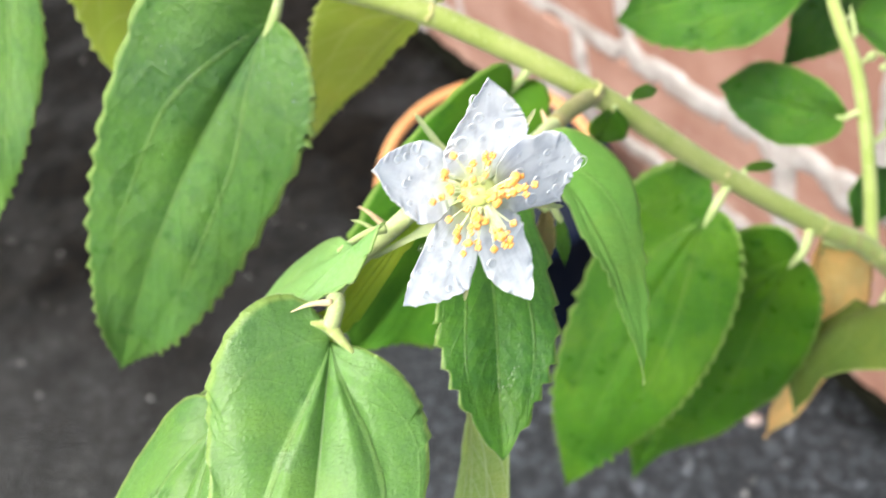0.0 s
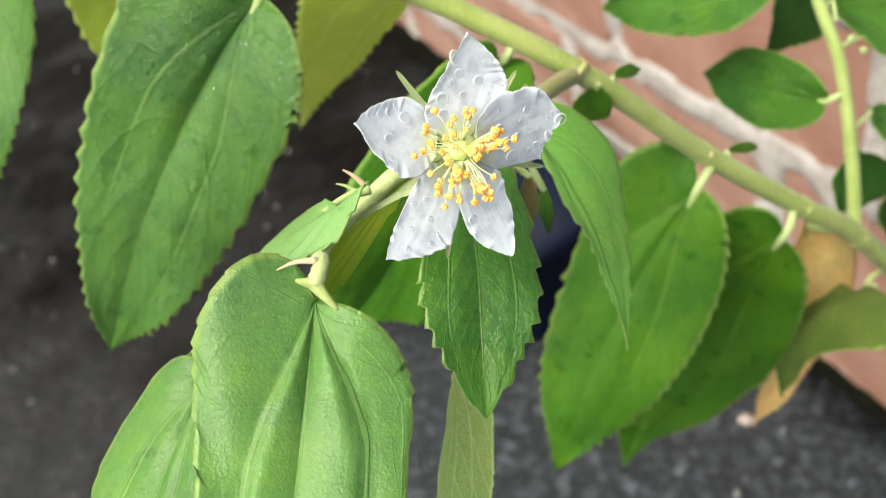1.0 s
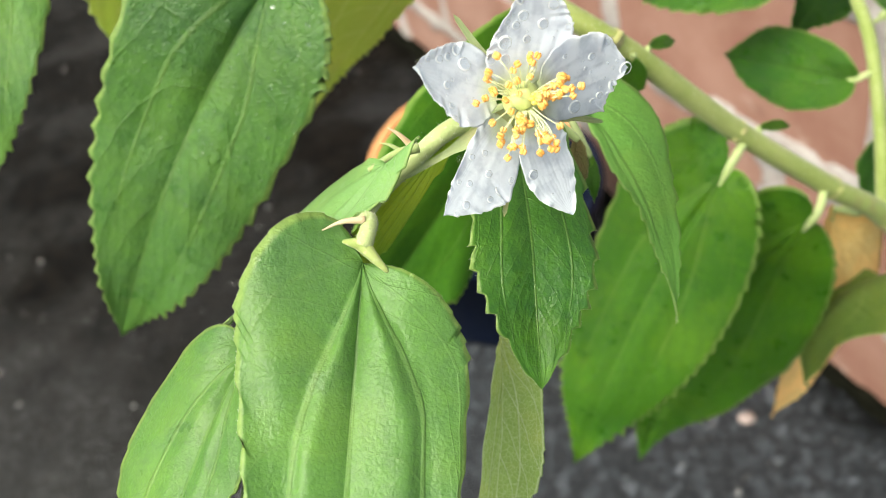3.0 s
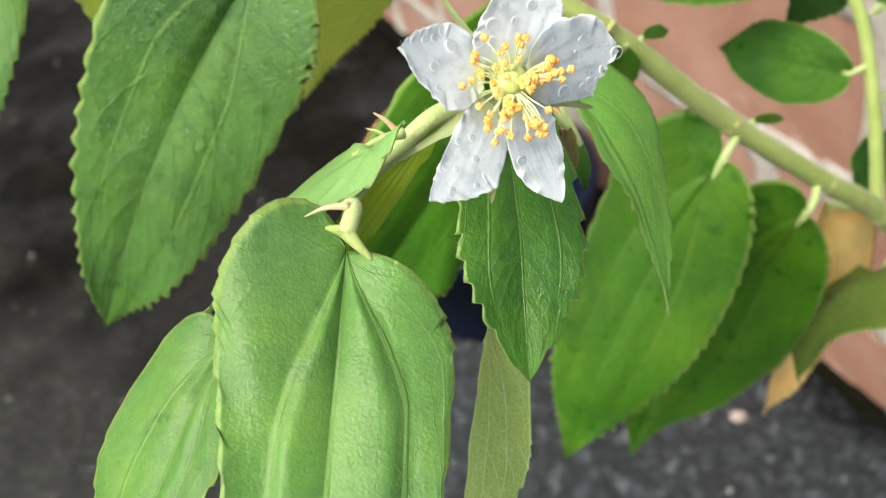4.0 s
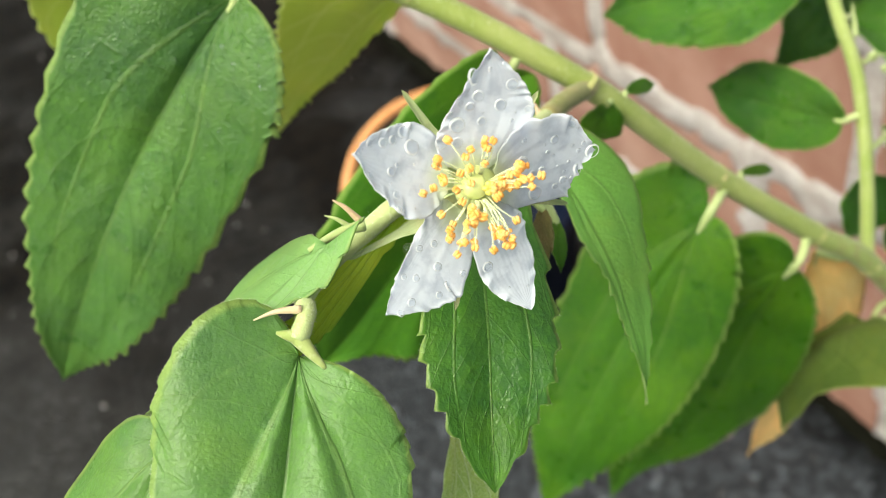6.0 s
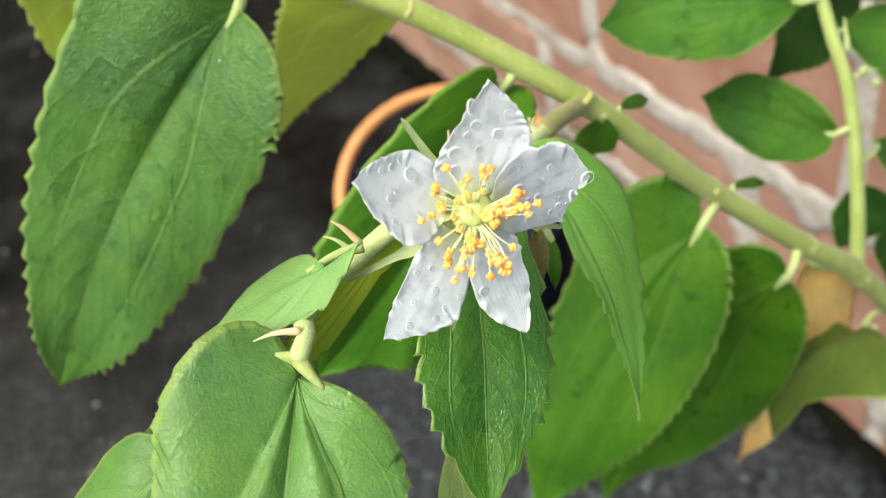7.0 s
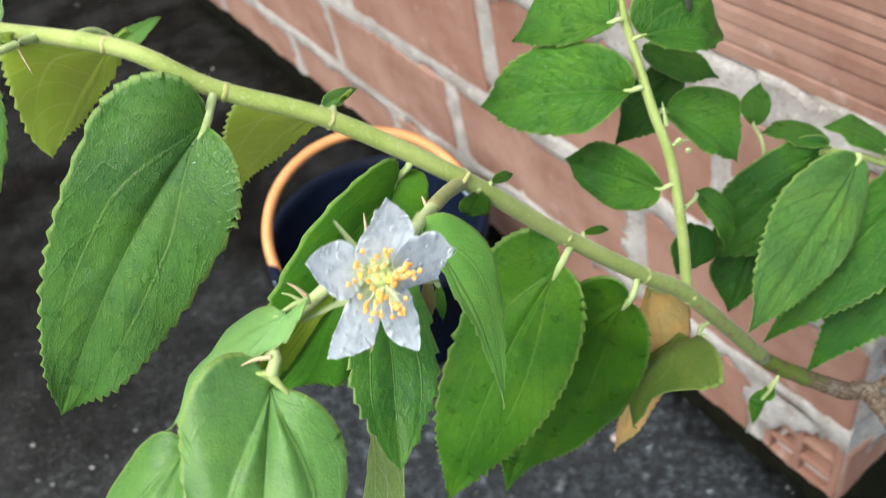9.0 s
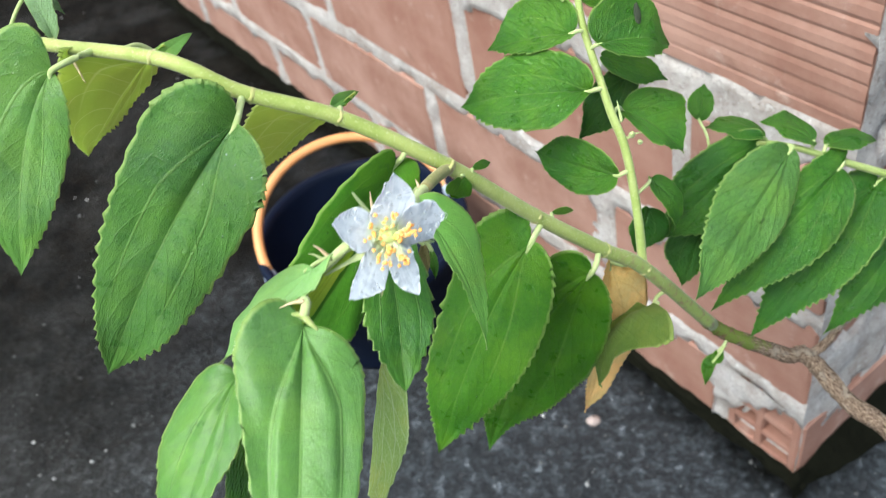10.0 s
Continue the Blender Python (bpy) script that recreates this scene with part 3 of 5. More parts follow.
stem("twig", [(0.1361, 0.1598, 0.2743), (0.1463, 0.1632, 0.2787), (0.1600, 0.1700, 0.2930), (0.1800, 0.1790, 0.3010)], lambda t: 0.0020 - 0.0004 * t, old_bark, "short brown woody twig", keep=False, rough=0.25)
stem("side_shoot", [(0.1760, 0.1772, 0.2995), (0.2000, 0.1860, 0.3090), (0.1990, 0.1927, 0.3230), (0.1740, 0.1908, 0.3391), (0.1522, 0.1912, 0.3521), (0.1330, 0.1910, 0.3638), (0.1157, 0.1923, 0.3697), (0.0981, 0.1915, 0.3699)],
             lambda t: 0.0021 - 0.0012 * t, stem_green, "thin green leafy shoot")
spur_mat = stem_material("brownish_green_spur", (0.20, 0.21, 0.06), (0.32, 0.26, 0.11), (0.40, 0.36, 0.18))
spur = stem("spur", [(0.0042, 0.1352, 0.4330), (-0.0003, 0.1270, 0.4372), (-0.0041, 0.1197, 0.4399)], lambda t: 0.0017 - 0.0001 * t, spur_mat, "short brownish-green spur with a pale collar", keep=False)
v, f = tube([Vector((0.0036, 0.1336, 0.4340)) + (Vector((0.75, 0.0, 0.66)) * math.cos(w) + Vector((0.28, 0.9, -0.32)) * math.sin(w)) * 0.0022 for w in [2 * math.pi * k / 24 for k in range(25)]], lambda t: 0.0006, 8, rough=0.2)
mesh_ob("collar", v, f, node_mat, spur, "pale corky collar")
stem("flower_shoot", [(0.0038, 0.1345, 0.4335), (-0.0041, 0.1197, 0.4399), (-0.0118, 0.0955, 0.4514), (-0.0211, 0.0847, 0.4578), (-0.0265, 0.0823, 0.4562), (-0.0316, 0.0808, 0.4536), (-0.0332, 0.0744, 0.4554), (-0.0321, 0.0708, 0.4570), (-0.0323, 0.0691, 0.4569), (-0.0331, 0.0680, 0.4560)],
            lambda t: 0.0014 - 0.0005 * t + 0.0002 * max(0.0, t - 0.85) / 0.15, petiole_mat, "hairy green shoot that bears the blossom")
stalk = stem("flower_stalk", [(-0.0215, 0.0854, 0.4556), (-0.0170, 0.0830, 0.4580), (-0.0130, 0.0775, 0.4630), (-0.0118, 0.0745, 0.4665)],
             lambda t: 0.0006 + 0.0003 * t, petiole_mat, "pale green flower stalk", keep=False)


m = Nodes("white_down")
m.shade(m.mix(m.noise(m.coords("Object"), 500.0), (0.62, 0.64, 0.48), (0.78, 0.79, 0.66)), 0.6)
m.glow_through((0.7, 0.72, 0.55), 0.4)
down_mat = m.mat


def down(path, radius, count, seed, reach=0.0006):
    """Fine hairs that stand off a young stem, in one mesh."""
    rnd = random.Random(seed)
    verts, faces = [], []
    for k in range(count):
        i = rnd.randrange(1, len(path) - 1)
        t = rnd.random()
        p = path[i].lerp(path[i + 1], t)
        d = (path[i + 1] - path[i]).normalized()
        a = d.cross(Vector((rnd.uniform(-1, 1), rnd.uniform(-1, 1), rnd.uniform(-1, 1)))).normalized()
        w = d.cross(a) * 0.00002
        b = p + a * (radius((i + t) / (len(path) - 1)) * 0.95)
        e = b + (a + d * rnd.uniform(-0.5, 0.5)).normalized() * (reach * rnd.uniform(0.5, 1.3))
        n = len(verts)
        verts += [b + w, b - w, b + d * 0.00003, e]
        faces += [(n, n + 1, n + 3), (n + 1, n + 2, n + 3), (n + 2, n, n + 3)]
    return under_plant(mesh_ob("down", verts, faces, down_mat, None, "fine whitish hairs on the young stem"))


down(STEMS[0], lambda t: 0.0017 + 0.0009 * t, 2600, 3)
down(STEMS[2], lambda t: 0.00165 - 0.0005 * t, 700, 4, 0.0005)
down(STEMS[4], lambda t: 0.0014 - 0.0006 * t, 900, 5, 0.0005)


def nearest_stem(p, limit):
    best, at = limit, None
    for path in STEMS:
        for q in path:
            d = (q - p).length
            if d < best:
                best, at = d, q
    return at


def outline(a, lobe, acute, wide, belly):
    """Margin of one leaf half: across (0..1) and along (0..1) at the share a of the length."""
    if a < 0.4:
        t = a / 0.4
        p = ((0.0, 0.0), (0.28, -1.5 * lobe - 0.02), (0.93, -0.85 * lobe + 0.18 * wide), (1.0, wide))
    else:
        t = (a - 0.4) / 0.6
        p = ((1.0, wide), (1.0, wide + belly * (1 - wide)), (0.42 / acute, 0.80), (0.0, 1.0))
    c = ((1 - t) ** 3, 3 * t * (1 - t) ** 2, 3 * t * t * (1 - t), t ** 3)
    return sum(k * q[0] for k, q in zip(c, p)), sum(k * q[1] for k, q in zip(c, p))


LEAF_COUNT = [0]


def leaf(base, tip, face, wl, wr, lobes=(0.1, 0.1), bend=0.05, fold=0.1, tone=0.4, wet=0, rough=0, acute=1.4, sweep=0.0, pleat=0.04, stalk=True, wide=(0.36, 0.36), belly=(0.38, 0.38), mat=None, under=None, relief=1.1, bite=1.0, bloom=0.0, fringe=0, nerve=(0.22, 0.22), crest=None):
    """One leaf blade: a thin solid sheet with toothed margin, sunken main veins and quilting, and its stalk."""
    LEAF_COUNT[0] += 1
    rnd = random.Random(LEAF_COUNT[0] * 7 + 1)
    base, tip, face = Vector(base), Vector(tip), Vector(face)
    acute = acute if isinstance(acute, tuple) else (acute, acute)
    ay = (tip - base)
    length = ay.length
    ay.normalize()
    az = (face - ay * face.dot(ay)).normalized()
    ax = ay.cross(az)
    m4 = Matrix(((ax.x, ay.x, az.x, base.x), (ax.y, ay.y, az.y, base.y), (ax.z, ay.z, az.z, base.z), (0, 0, 0, 1)))
    small = length < 0.02
    na, nb = (44, 8) if small else (130, 20)
    teeth = max(9, int(length / 0.0029)) if not small else 9
    seed = LEAF_COUNT[0] * 3.7
    thick = 0.00012
    top, uvs = [], []

    def surf(a, b):
        """A point of the middle sheet; b runs from -1 (one margin) to 1 (the other)."""
        s = abs(b)
        k = 0 if b > 0 else 1
        w = (wl, wr)[k]
        ex, ey = outline(a, lobes[k], acute[k], wide[k], belly[k])
        bow = sweep * length * math.sin(math.pi * a ** 0.75)
        ph = (a * teeth + 0.9 * noise.noise(Vector((a * 6, seed, math.copysign(1, b))))) % 1.0
        tooth = (ph / 0.75 if ph < 0.75 else (1 - ph) / 0.25) - 0.4
        amp = (0.0105 if length > 0.035 else 0.017) * bite * (1 + 0.8 * a) * length * min(1.0, 6 * a) * min(1.0, 5 * (1 - a)) * (0.45 + 1.5 * abs(noise.noise(Vector((a * 14, math.copysign(1, b), seed)))))
        edge = max(0.0, (s - 0.88) / 0.12)
        ex = ex * w + tooth * amp * edge
        x = bow * (1 - s) + math.copysign(s * ex, b)
        y = (a + (ey - a) * s) * length + tooth * amp * 0.5 * edge
        width = (wl + wr) / 2
        z = bend * length * 4 * a * (1 - a) + math.tan(fold) * abs(x - bow)
        z -= 0.16 * x * x / max(width, 1e-5)
        # pleats: sharp valleys at the midrib and the two side nerves, rounded crests between them
        sv = min(nerve[k] + 0.5 * a, 0.97)
        top_ = crest or 0.5 + 0.16 * math.sin(seed + 2.0 * math.copysign(1, b))
        if s < sv:
            q = s / sv
            pl = q / top_ if q < top_ else (1 - q) / (1 - top_)
            pl = pl * (1.2 - 0.2 * pl)
        else:
            pl = 0.9 * (1 - math.exp(-(s - sv) / 0.22))
        z += pleat * width * pl * min(1.0, a * 5) * max(0.0, 1 - a) ** 0.6
        z += 0.07 * width * noise.noise(Vector((x / width * 1.1, y / width * 0.9, seed)))
        z += 0.05 * width * s * s * math.sin(a * 17 + seed + 2 * b)
        z += (0.007 if rough else 0.002) * width * math.sin((a * 7.5 - s * 2.6) * 2 * math.pi) * min(1, s * 4)
        return Vector((x, y, z))

    nc = 2 * nb + 1
    for i in range(na + 1):
        a = i / na
        for j in range(-nb, nb + 1):
            b = j / nb
            b = math.copysign(abs(b) ** 1.4, b) if j else 0.0
            top.append(surf(a, b))
            # the side nerve keeps its place in the pattern
            sv, at_, q = min(nerve[0 if b > 0 else 1] + 0.5 * a, 0.97), min(0.22 + 0.5 * a, 0.97), abs(b)
            q = q / sv * at_ if q < sv else at_ + (q - sv) / (1 - sv) * (1 - at_)
            uvs.append((math.copysign(q, b) * 0.5 + 0.5, a))
    n = len(top)
    verts = [v + Vector((0, 0, thick)) for v in top] + [v - Vector((0, 0, thick)) for v in top]
    faces, ids = [], []
    for i in range(na):
        for j in range(nc - 1):
            a = i * nc + j
            faces.append((a, a + nc, a + nc + 1, a + 1)), ids.append(0)
            faces.append((a + n, a + n + 1, a + n + nc + 1, a + n + nc)), ids.append(1)
        for a, s in ((i * nc, 1), (i * nc + nc - 1, -1)):
            q = (a, a + n, a + n + nc, a + nc)
            faces.append(q if s > 0 else q[::-1]), ids.append(0)
    mats = [mat or leaf_top, under or (mat if mat is leaf_dry else leaf_under)]
    ob = mesh_ob("leaf", verts, faces, mats, None, "", uvs=uvs + uvs, mat_ids=ids)
    ob.matrix_world = m4
    ob.color = (tone, relief, bloom, 1)
    under_plant(ob)
    at = nearest_stem(base, 0.022)
    if at is not None and stalk:
        inv = m4.inverted()
        e = inv @ at
        mid = e * 0.5 + Vector((0, -0.0004, 0.0006 + 0.12 * e.length))
        path = spline([Vector((0, length * 0.04, surf(0.04, 0).z + 0.0002)), Vector((0, 0, 0.0002)), mid, e], 6)
        r = 0.0005 if small else min(0.0009, 0.0005 + length * 0.005)
        v, f = tube(path, lambda t: r * (0.5 + 0.6 * min(1, t * 3)) if t < 0.9 else r * 1.25, 8)
        mesh_ob("petiole", v, f, petiole_mat, ob, "pale green leaf stalk")
    if fringe:
        hv, hf = [], []
        for k in range(fringe):
            a, b = rnd.uniform(0.01, 0.99), rnd.choice((-1, 1))
            p = surf(a, b)
            d = (p - surf(a, 0.8 * b)).normalized() + Vector((rnd.uniform(-0.6, 0.6), rnd.uniform(-0.6, 0.6), rnd.uniform(-0.5, 0.7)))
            e = p + d.normalized() * rnd.uniform(0.0001, 0.00032)
            q = Vector((0.000016, 0.000016, 0.0))
            hv += [p + q, p - q, p + Vector((0, 0, 0.00002)), e]
            n = 4 * k
            hf += [(n, n + 1, n + 3), (n + 1, n + 2, n + 3), (n + 2, n, n + 3)]
        mesh_ob("down", hv, hf, down_mat, ob, "fine pale hairs along the margin")
    drops = []
    for k in range(wet):
        a, b = rnd.uniform(0.06, 0.8), rnd.uniform(-0.85, 0.85)
        p, p1, p2 = surf(a, b), surf(a + 0.02, b), surf(a, b + 0.04)
        nn = (p2 - p).cross(p1 - p).normalized()
        r = rnd.uniform(0.00015, 0.00045)
        drops.append((p + Vector((0, 0, thick * 1.2)), nn, r, 0.28))
    raindrops(ob, Matrix.Identity(4), drops, rim=False)
    return ob


def raindrops(owner, m4, spots, rim=True):
    """Single drops, each an object of its own; a spot is a place, a normal, a radius and a height."""
    for p, nn, r, h in spots:
        v, f = ball((0, 0, 0), (r, r, r * h), (0, 0, 1), 16, 10, lower=-0.12)
        # the lowest band of the dome carries the painted bright rim
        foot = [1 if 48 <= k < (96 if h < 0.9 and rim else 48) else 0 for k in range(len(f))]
        ob = mesh_ob("raindrop", v, f, [water, drop_rim_glint], owner, mat_ids=foot)
        q = Vector((0, 0, 1)).rotation_difference(nn).to_matrix().to_4x4()
        ob.matrix_basis = m4 @ Matrix.Translation(p) @ q



# leaves
leaf((-0.0463, 0.1323, 0.4641), (-0.1043, 0.1156, 0.4023), (-0.0424, -0.9540, 0.2967), 0.0203, 0.0148, wide=(0.08, 0.17), lobes=(0.105, 0.000), bend=0.065, fold=0.186, tone=0.3, wet=30, sweep=0.03, pleat=0.035, acute=(1.16, 0.89), relief=0.7, belly=(0.64, 0.71), bloom=0.08, bite=1.15)
leaf((0.0238, 0.1367, 0.3961), (-0.0203, 0.1236, 0.3177), (-0.4106, -0.8332, 0.3703), 0.0196, 0.0156, wide=(0.11, 0.34), lobes=(0.112, 0.029), bend=0.024, fold=0.019, tone=0.5, sweep=0.03, relief=0.75, acute=(0.88, 1.32), belly=(0.74, 0.50), pleat=0.06, wet=10, bite=1.15)
leaf((0.0426, 0.1395, 0.3748), (-0.0032, 0.1430, 0.2838), (-0.1290, -0.9913, 0.0263), 0.0211, 0.0215, wide=(0.29, 0.52), lobes=(0.084, -0.028), bend=-0.058, fold=0.244, tone=0.5, sweep=0.03, relief=0.75, acute=(0.96, 2.26), belly=(0.45, 0.31), pleat=0.06, bite=1.15)
leaf((-0.0081, 0.1110, 0.4432), (0.0026, 0.0784, 0.4207), (0.5428, -0.3472, 0.7648), 0.0024, 0.0123, wide=(0.44, 0.21), lobes=(0.051, 0.025), bend=0.139, fold=0.061, tone=0.6, mat=leaf_pale, acute=(3.08, 3.61), relief=0.3, belly=(0.30, 0.26), bloom=0.12, fringe=250)
leaf((-0.0145, 0.0887, 0.4534), (-0.0167, 0.0597, 0.4353), (0.4301, -0.5031, 0.7496), 0.0080, 0.0082, wide=(0.48, 0.39), lobes=(0.050, 0.093), bend=0.045, fold=0.218, tone=0.32, acute=(0.51, 0.72), pleat=0.05, relief=0.3, bite=1.15, belly=(0.29, 0.45), bloom=0.02, fringe=500, nerve=(0.3, 0.35), crest=0.75)
leaf((-0.0218, 0.0738, 0.4312), (-0.0324, 0.0423, 0.4119), (0.3934, 0.3812, -0.8366), 0.0067, 0.0030, wide=(0.38, 0.62), lobes=(-0.030, 0.032), bend=0.109, fold=0.175, tone=0.55, acute=(1.05, 1.01), relief=0.3, belly=(0.24, 0.37), fringe=250)
leaf((-0.0338, 0.0677, 0.4538), (-0.0459, 0.0065, 0.4220), (0.3136, -0.4860, 0.8158), 0.0137, 0.0127, wide=(0.09, 0.16), lobes=(0.083, -0.016), bend=0.017, fold=0.10, tone=0.6, rough=1, stalk=False, pleat=0.13, acute=(1.00, 0.89), relief=0.2, bite=0.7, belly=(0.05, 0.51), bloom=0.13, fringe=900, nerve=(0.2, 0.42), crest=0.78)
leaf((-0.0495, 0.0643, 0.4469), (-0.0687, 0.0345, 0.4267), (-0.2934, -0.3989, 0.8688), 0.0125, 0.0073, wide=(0.37, 0.29), lobes=(0.051, 0.060), bend=0.073, fold=0.031, tone=0.55, rough=1, acute=(0.91, 1.14), relief=0.2, bite=1.0, belly=(0.43, 0.17), pleat=0.06, bloom=0.10, fringe=500, stalk=False)
leaf((-0.0528, 0.0690, 0.4306), (-0.0608, 0.0480, 0.4107), (0.1755, -0.7133, 0.6786), 0.0041, 0.0046, wide=(0.46, 0.46), lobes=(0.1, 0.06), bend=0.05, fold=0.05, tone=0.4, acute=1.0)
leaf((-0.0293, 0.0767, 0.4603), (-0.0532, 0.0673, 0.4480), (-0.4216, -0.1134, 0.8997), 0.0181, 0.0032, wide=(0.53, 0.08), lobes=(-0.061, 0.202), bend=0.002, fold=-0.187, tone=0.8, mat=leaf_pale, relief=0.15, bite=1.2, acute=(1.34, 2.08), belly=(0.44, 0.05), stalk=False, bloom=0.35, fringe=300)
leaf((-0.0231, 0.0838, 0.4563), (-0.0441, 0.0741, 0.4409), (0.1780, -0.9220, 0.3437), 0.0024, 0.0022, wide=(0.56, 0.56), lobes=(0.062, 0.158), bend=0.007, fold=-0.000, tone=0.8, mat=leaf_fresh, under=leaf_fresh, relief=0.2, acute=(1.20, 1.19), belly=(0.38, 0.42), stalk=False)
leaf((-0.0112, 0.1341, 0.4384), (-0.0500, 0.1060, 0.4062), (0.4857, -0.8586, 0.1638), 0.0171, 0.0128, wide=(0.43, 0.72), lobes=(0.098, 0.131), bend=0.084, fold=0.197, tone=0.7, mat=leaf_deep, acute=(0.55, 0.92), relief=0.25, bite=1.15, belly=(0.64, 0.78), wet=8)
leaf((0.0656, 0.1484, 0.3398), (0.0415, 0.1334, 0.3215), (-0.7006, 0.4066, 0.5864), 0.0083, 0.0393, wide=(0.20, 0.14), lobes=(-0.030, 0.073), bend=0.251, fold=0.084, tone=0.3, mat=leaf_olive, acute=(1.51, 2.70), belly=(0.19, 0.12))
leaf((0.0524, 0.1535, 0.3628), (0.0381, 0.1508, 0.2831), (0.2093, -0.9778, -0.0040), 0.0065, 0.0178, wide=(0.38, 0.34), lobes=(0.05, 0.05), bend=0.05, fold=0.1, tone=0.5, mat=leaf_dry)
leaf((-0.0226, 0.1434, 0.4539), (-0.0686, 0.1840, 0.4030), (0.3643, 0.8602, 0.3569), 0.0042, 0.0161, wide=(0.44, 0.22), lobes=(0.128, -0.136), bend=0.089, fold=0.042, tone=0.1, relief=0.25, mat=leaf_young, under=leaf_young, acute=(0.87, 1.20), belly=(0.58, 0.38))
leaf((-0.0237, 0.1410, 0.4568), (-0.0161, 0.1522, 0.4526), (0.7412, -0.2748, 0.6125), 0.0016, 0.0019, wide=(0.2, 0.2), lobes=(0, 0), bend=0.1, fold=0.3, tone=0.7, mat=leaf_pale, bloom=0.2)
leaf((-0.0873, 0.1438, 0.4829), (-0.1120, 0.1211, 0.4399), (0.1798, -0.9086, 0.3769), 0.0208, 0.0069, wide=(0.43, 0.34), lobes=(0.240, -0.030), bend=0.033, fold=0.111, tone=0.6, sweep=0.06, relief=0.5, acute=(1.40, 1.00), belly=(0.38, 0.51), bloom=0.1, bite=1.15)
leaf((-0.0672, 0.1603, 0.4728), (-0.1106, 0.1904, 0.4275), (0.1462, 0.8835, 0.4450), 0.0048, 0.0222, wide=(0.34, 0.08), lobes=(0.068, -0.047), bend=0.043, fold=0.010, tone=0.1, relief=0.25, mat=leaf_young, under=leaf_young, acute=(1.44, 0.65), belly=(0.41, 0.05))
leaf((-0.0667, 0.1582, 0.4721), (-0.0575, 0.1689, 0.4721), (0.3611, -0.3198, 0.8760), 0.0034, 0.0022, wide=(0.12, 0.12), lobes=(0, 0), bend=0.05, fold=0.3, tone=0.8, mat=leaf_pale, bloom=0.2, acute=1.1)
leaf((-0.0938, 0.1705, 0.4780), (-0.0987, 0.1871, 0.4967), (0.1755, -0.7133, 0.6786), 0.0037, 0.0027, wide=(0.39, 0.45), lobes=(0, 0), bend=0.1, fold=0.2, tone=1.0, bloom=0.5)
leaf((-0.0969, 0.1840, 0.4894), (-0.0916, 0.1800, 0.4804), (0.3153, -0.7879, 0.5289), 0.0017, 0.0013, wide=(0.52, 0.48), lobes=(0, 0), bend=0.1, fold=0.2, tone=1.0, bloom=0.5)
leaf((0.0552, 0.1791, 0.4169), (0.0138, 0.2014, 0.4068), (-0.4628, -0.5407, 0.7025), 0.0146, 0.0124, wide=(0.40, 0.29), lobes=(0.064, -0.030), bend=0.131, fold=0.187, tone=0.42, acute=(1.34, 1.16), belly=(0.56, 0.67), wet=8, relief=1.2, bite=1.15)
leaf((0.0590, 0.1638, 0.3919), (0.0369, 0.1938, 0.3860), (-0.7497, -0.4607, 0.4751), 0.0093, 0.0093, wide=(0.52, 0.37), lobes=(0.056, 0.043), bend=0.071, fold=0.112, tone=0.25, acute=(1.32, 1.43), belly=(0.49, 0.48), relief=1.2, bite=1.15)
leaf((0.0530, 0.1903, 0.4326), (0.0265, 0.2041, 0.4249), (-0.4497, -0.4272, 0.7844), 0.0168, 0.0050, wide=(0.48, 0.45), lobes=(0.114, 0.072), bend=0.076, fold=0.144, tone=0.42, acute=(1.44, 1.16), belly=(0.41, 0.53), relief=1.2, bite=1.15)
leaf((0.0601, 0.1866, 0.4287), (0.0860, 0.1926, 0.4187), (0.4095, -0.5480, 0.7294), 0.0070, 0.0175, wide=(0.48, 0.57), lobes=(0.066, 0.197), bend=0.172, fold=0.174, tone=0.3, acute=(1.37, 1.34), belly=(0.45, 0.48), relief=1.2, bite=1.15)
leaf((0.0668, 0.1852, 0.4022), (0.0841, 0.1707, 0.3896), (0.2586, -0.4390, 0.8605), 0.0057, 0.0186, wide=(0.58, 0.52), lobes=(0.098, 0.065), bend=0.115, fold=0.135, tone=0.4, acute=(1.34, 1.66), belly=(0.47, 0.36), relief=1.2, bite=1.15)
leaf((0.0769, 0.2119, 0.3969), (0.0535, 0.1955, 0.3856), (0.1755, -0.7133, 0.6786), 0.0085, 0.0085, wide=(0.45, 0.48), lobes=(0.1, 0.08), bend=0.08, fold=0.04, tone=0.2)
leaf((0.0730, 0.1736, 0.3786), (0.0778, 0.1608, 0.3640), (0.6233, -0.4772, 0.6195), 0.0059, 0.0085, wide=(0.24, 0.50), lobes=(0.1, 0.05), bend=0.2, fold=0.04, tone=0.4)
leaf((0.1002, 0.2004, 0.3788), (0.1064, 0.2121, 0.3859), (0.2153, -0.5911, 0.7773), 0.0049, 0.0055, wide=(0.53, 0.39), lobes=(0.05, 0.05), bend=0.08, fold=0.04, tone=0.3)
leaf((0.0674, 0.2107, 0.4085), (0.0891, 0.2025, 0.3978), (0.2059, -0.5299, 0.8227), 0.0068, 0.0049, wide=(0.54, 0.58), lobes=(0.05, 0.05), bend=0.08, fold=0.04, tone=0.5)
leaf((0.0732, 0.1758, 0.3633), (0.0651, 0.1680, 0.3502), (0.0776, -0.8769, 0.4744), 0.0052, 0.0108, wide=(0.48, 0.37), lobes=(0.05, 0.05), bend=0.08, fold=0.04, tone=0.1)
leaf((0.0579, 0.2011, 0.4395), (0.0763, 0.2152, 0.4425), (0.3467, -0.6070, 0.7151), 0.0103, 0.0057, wide=(0.51, 0.53), lobes=(0.08, 0.08), bend=0.1, fold=0.05, tone=0.5)
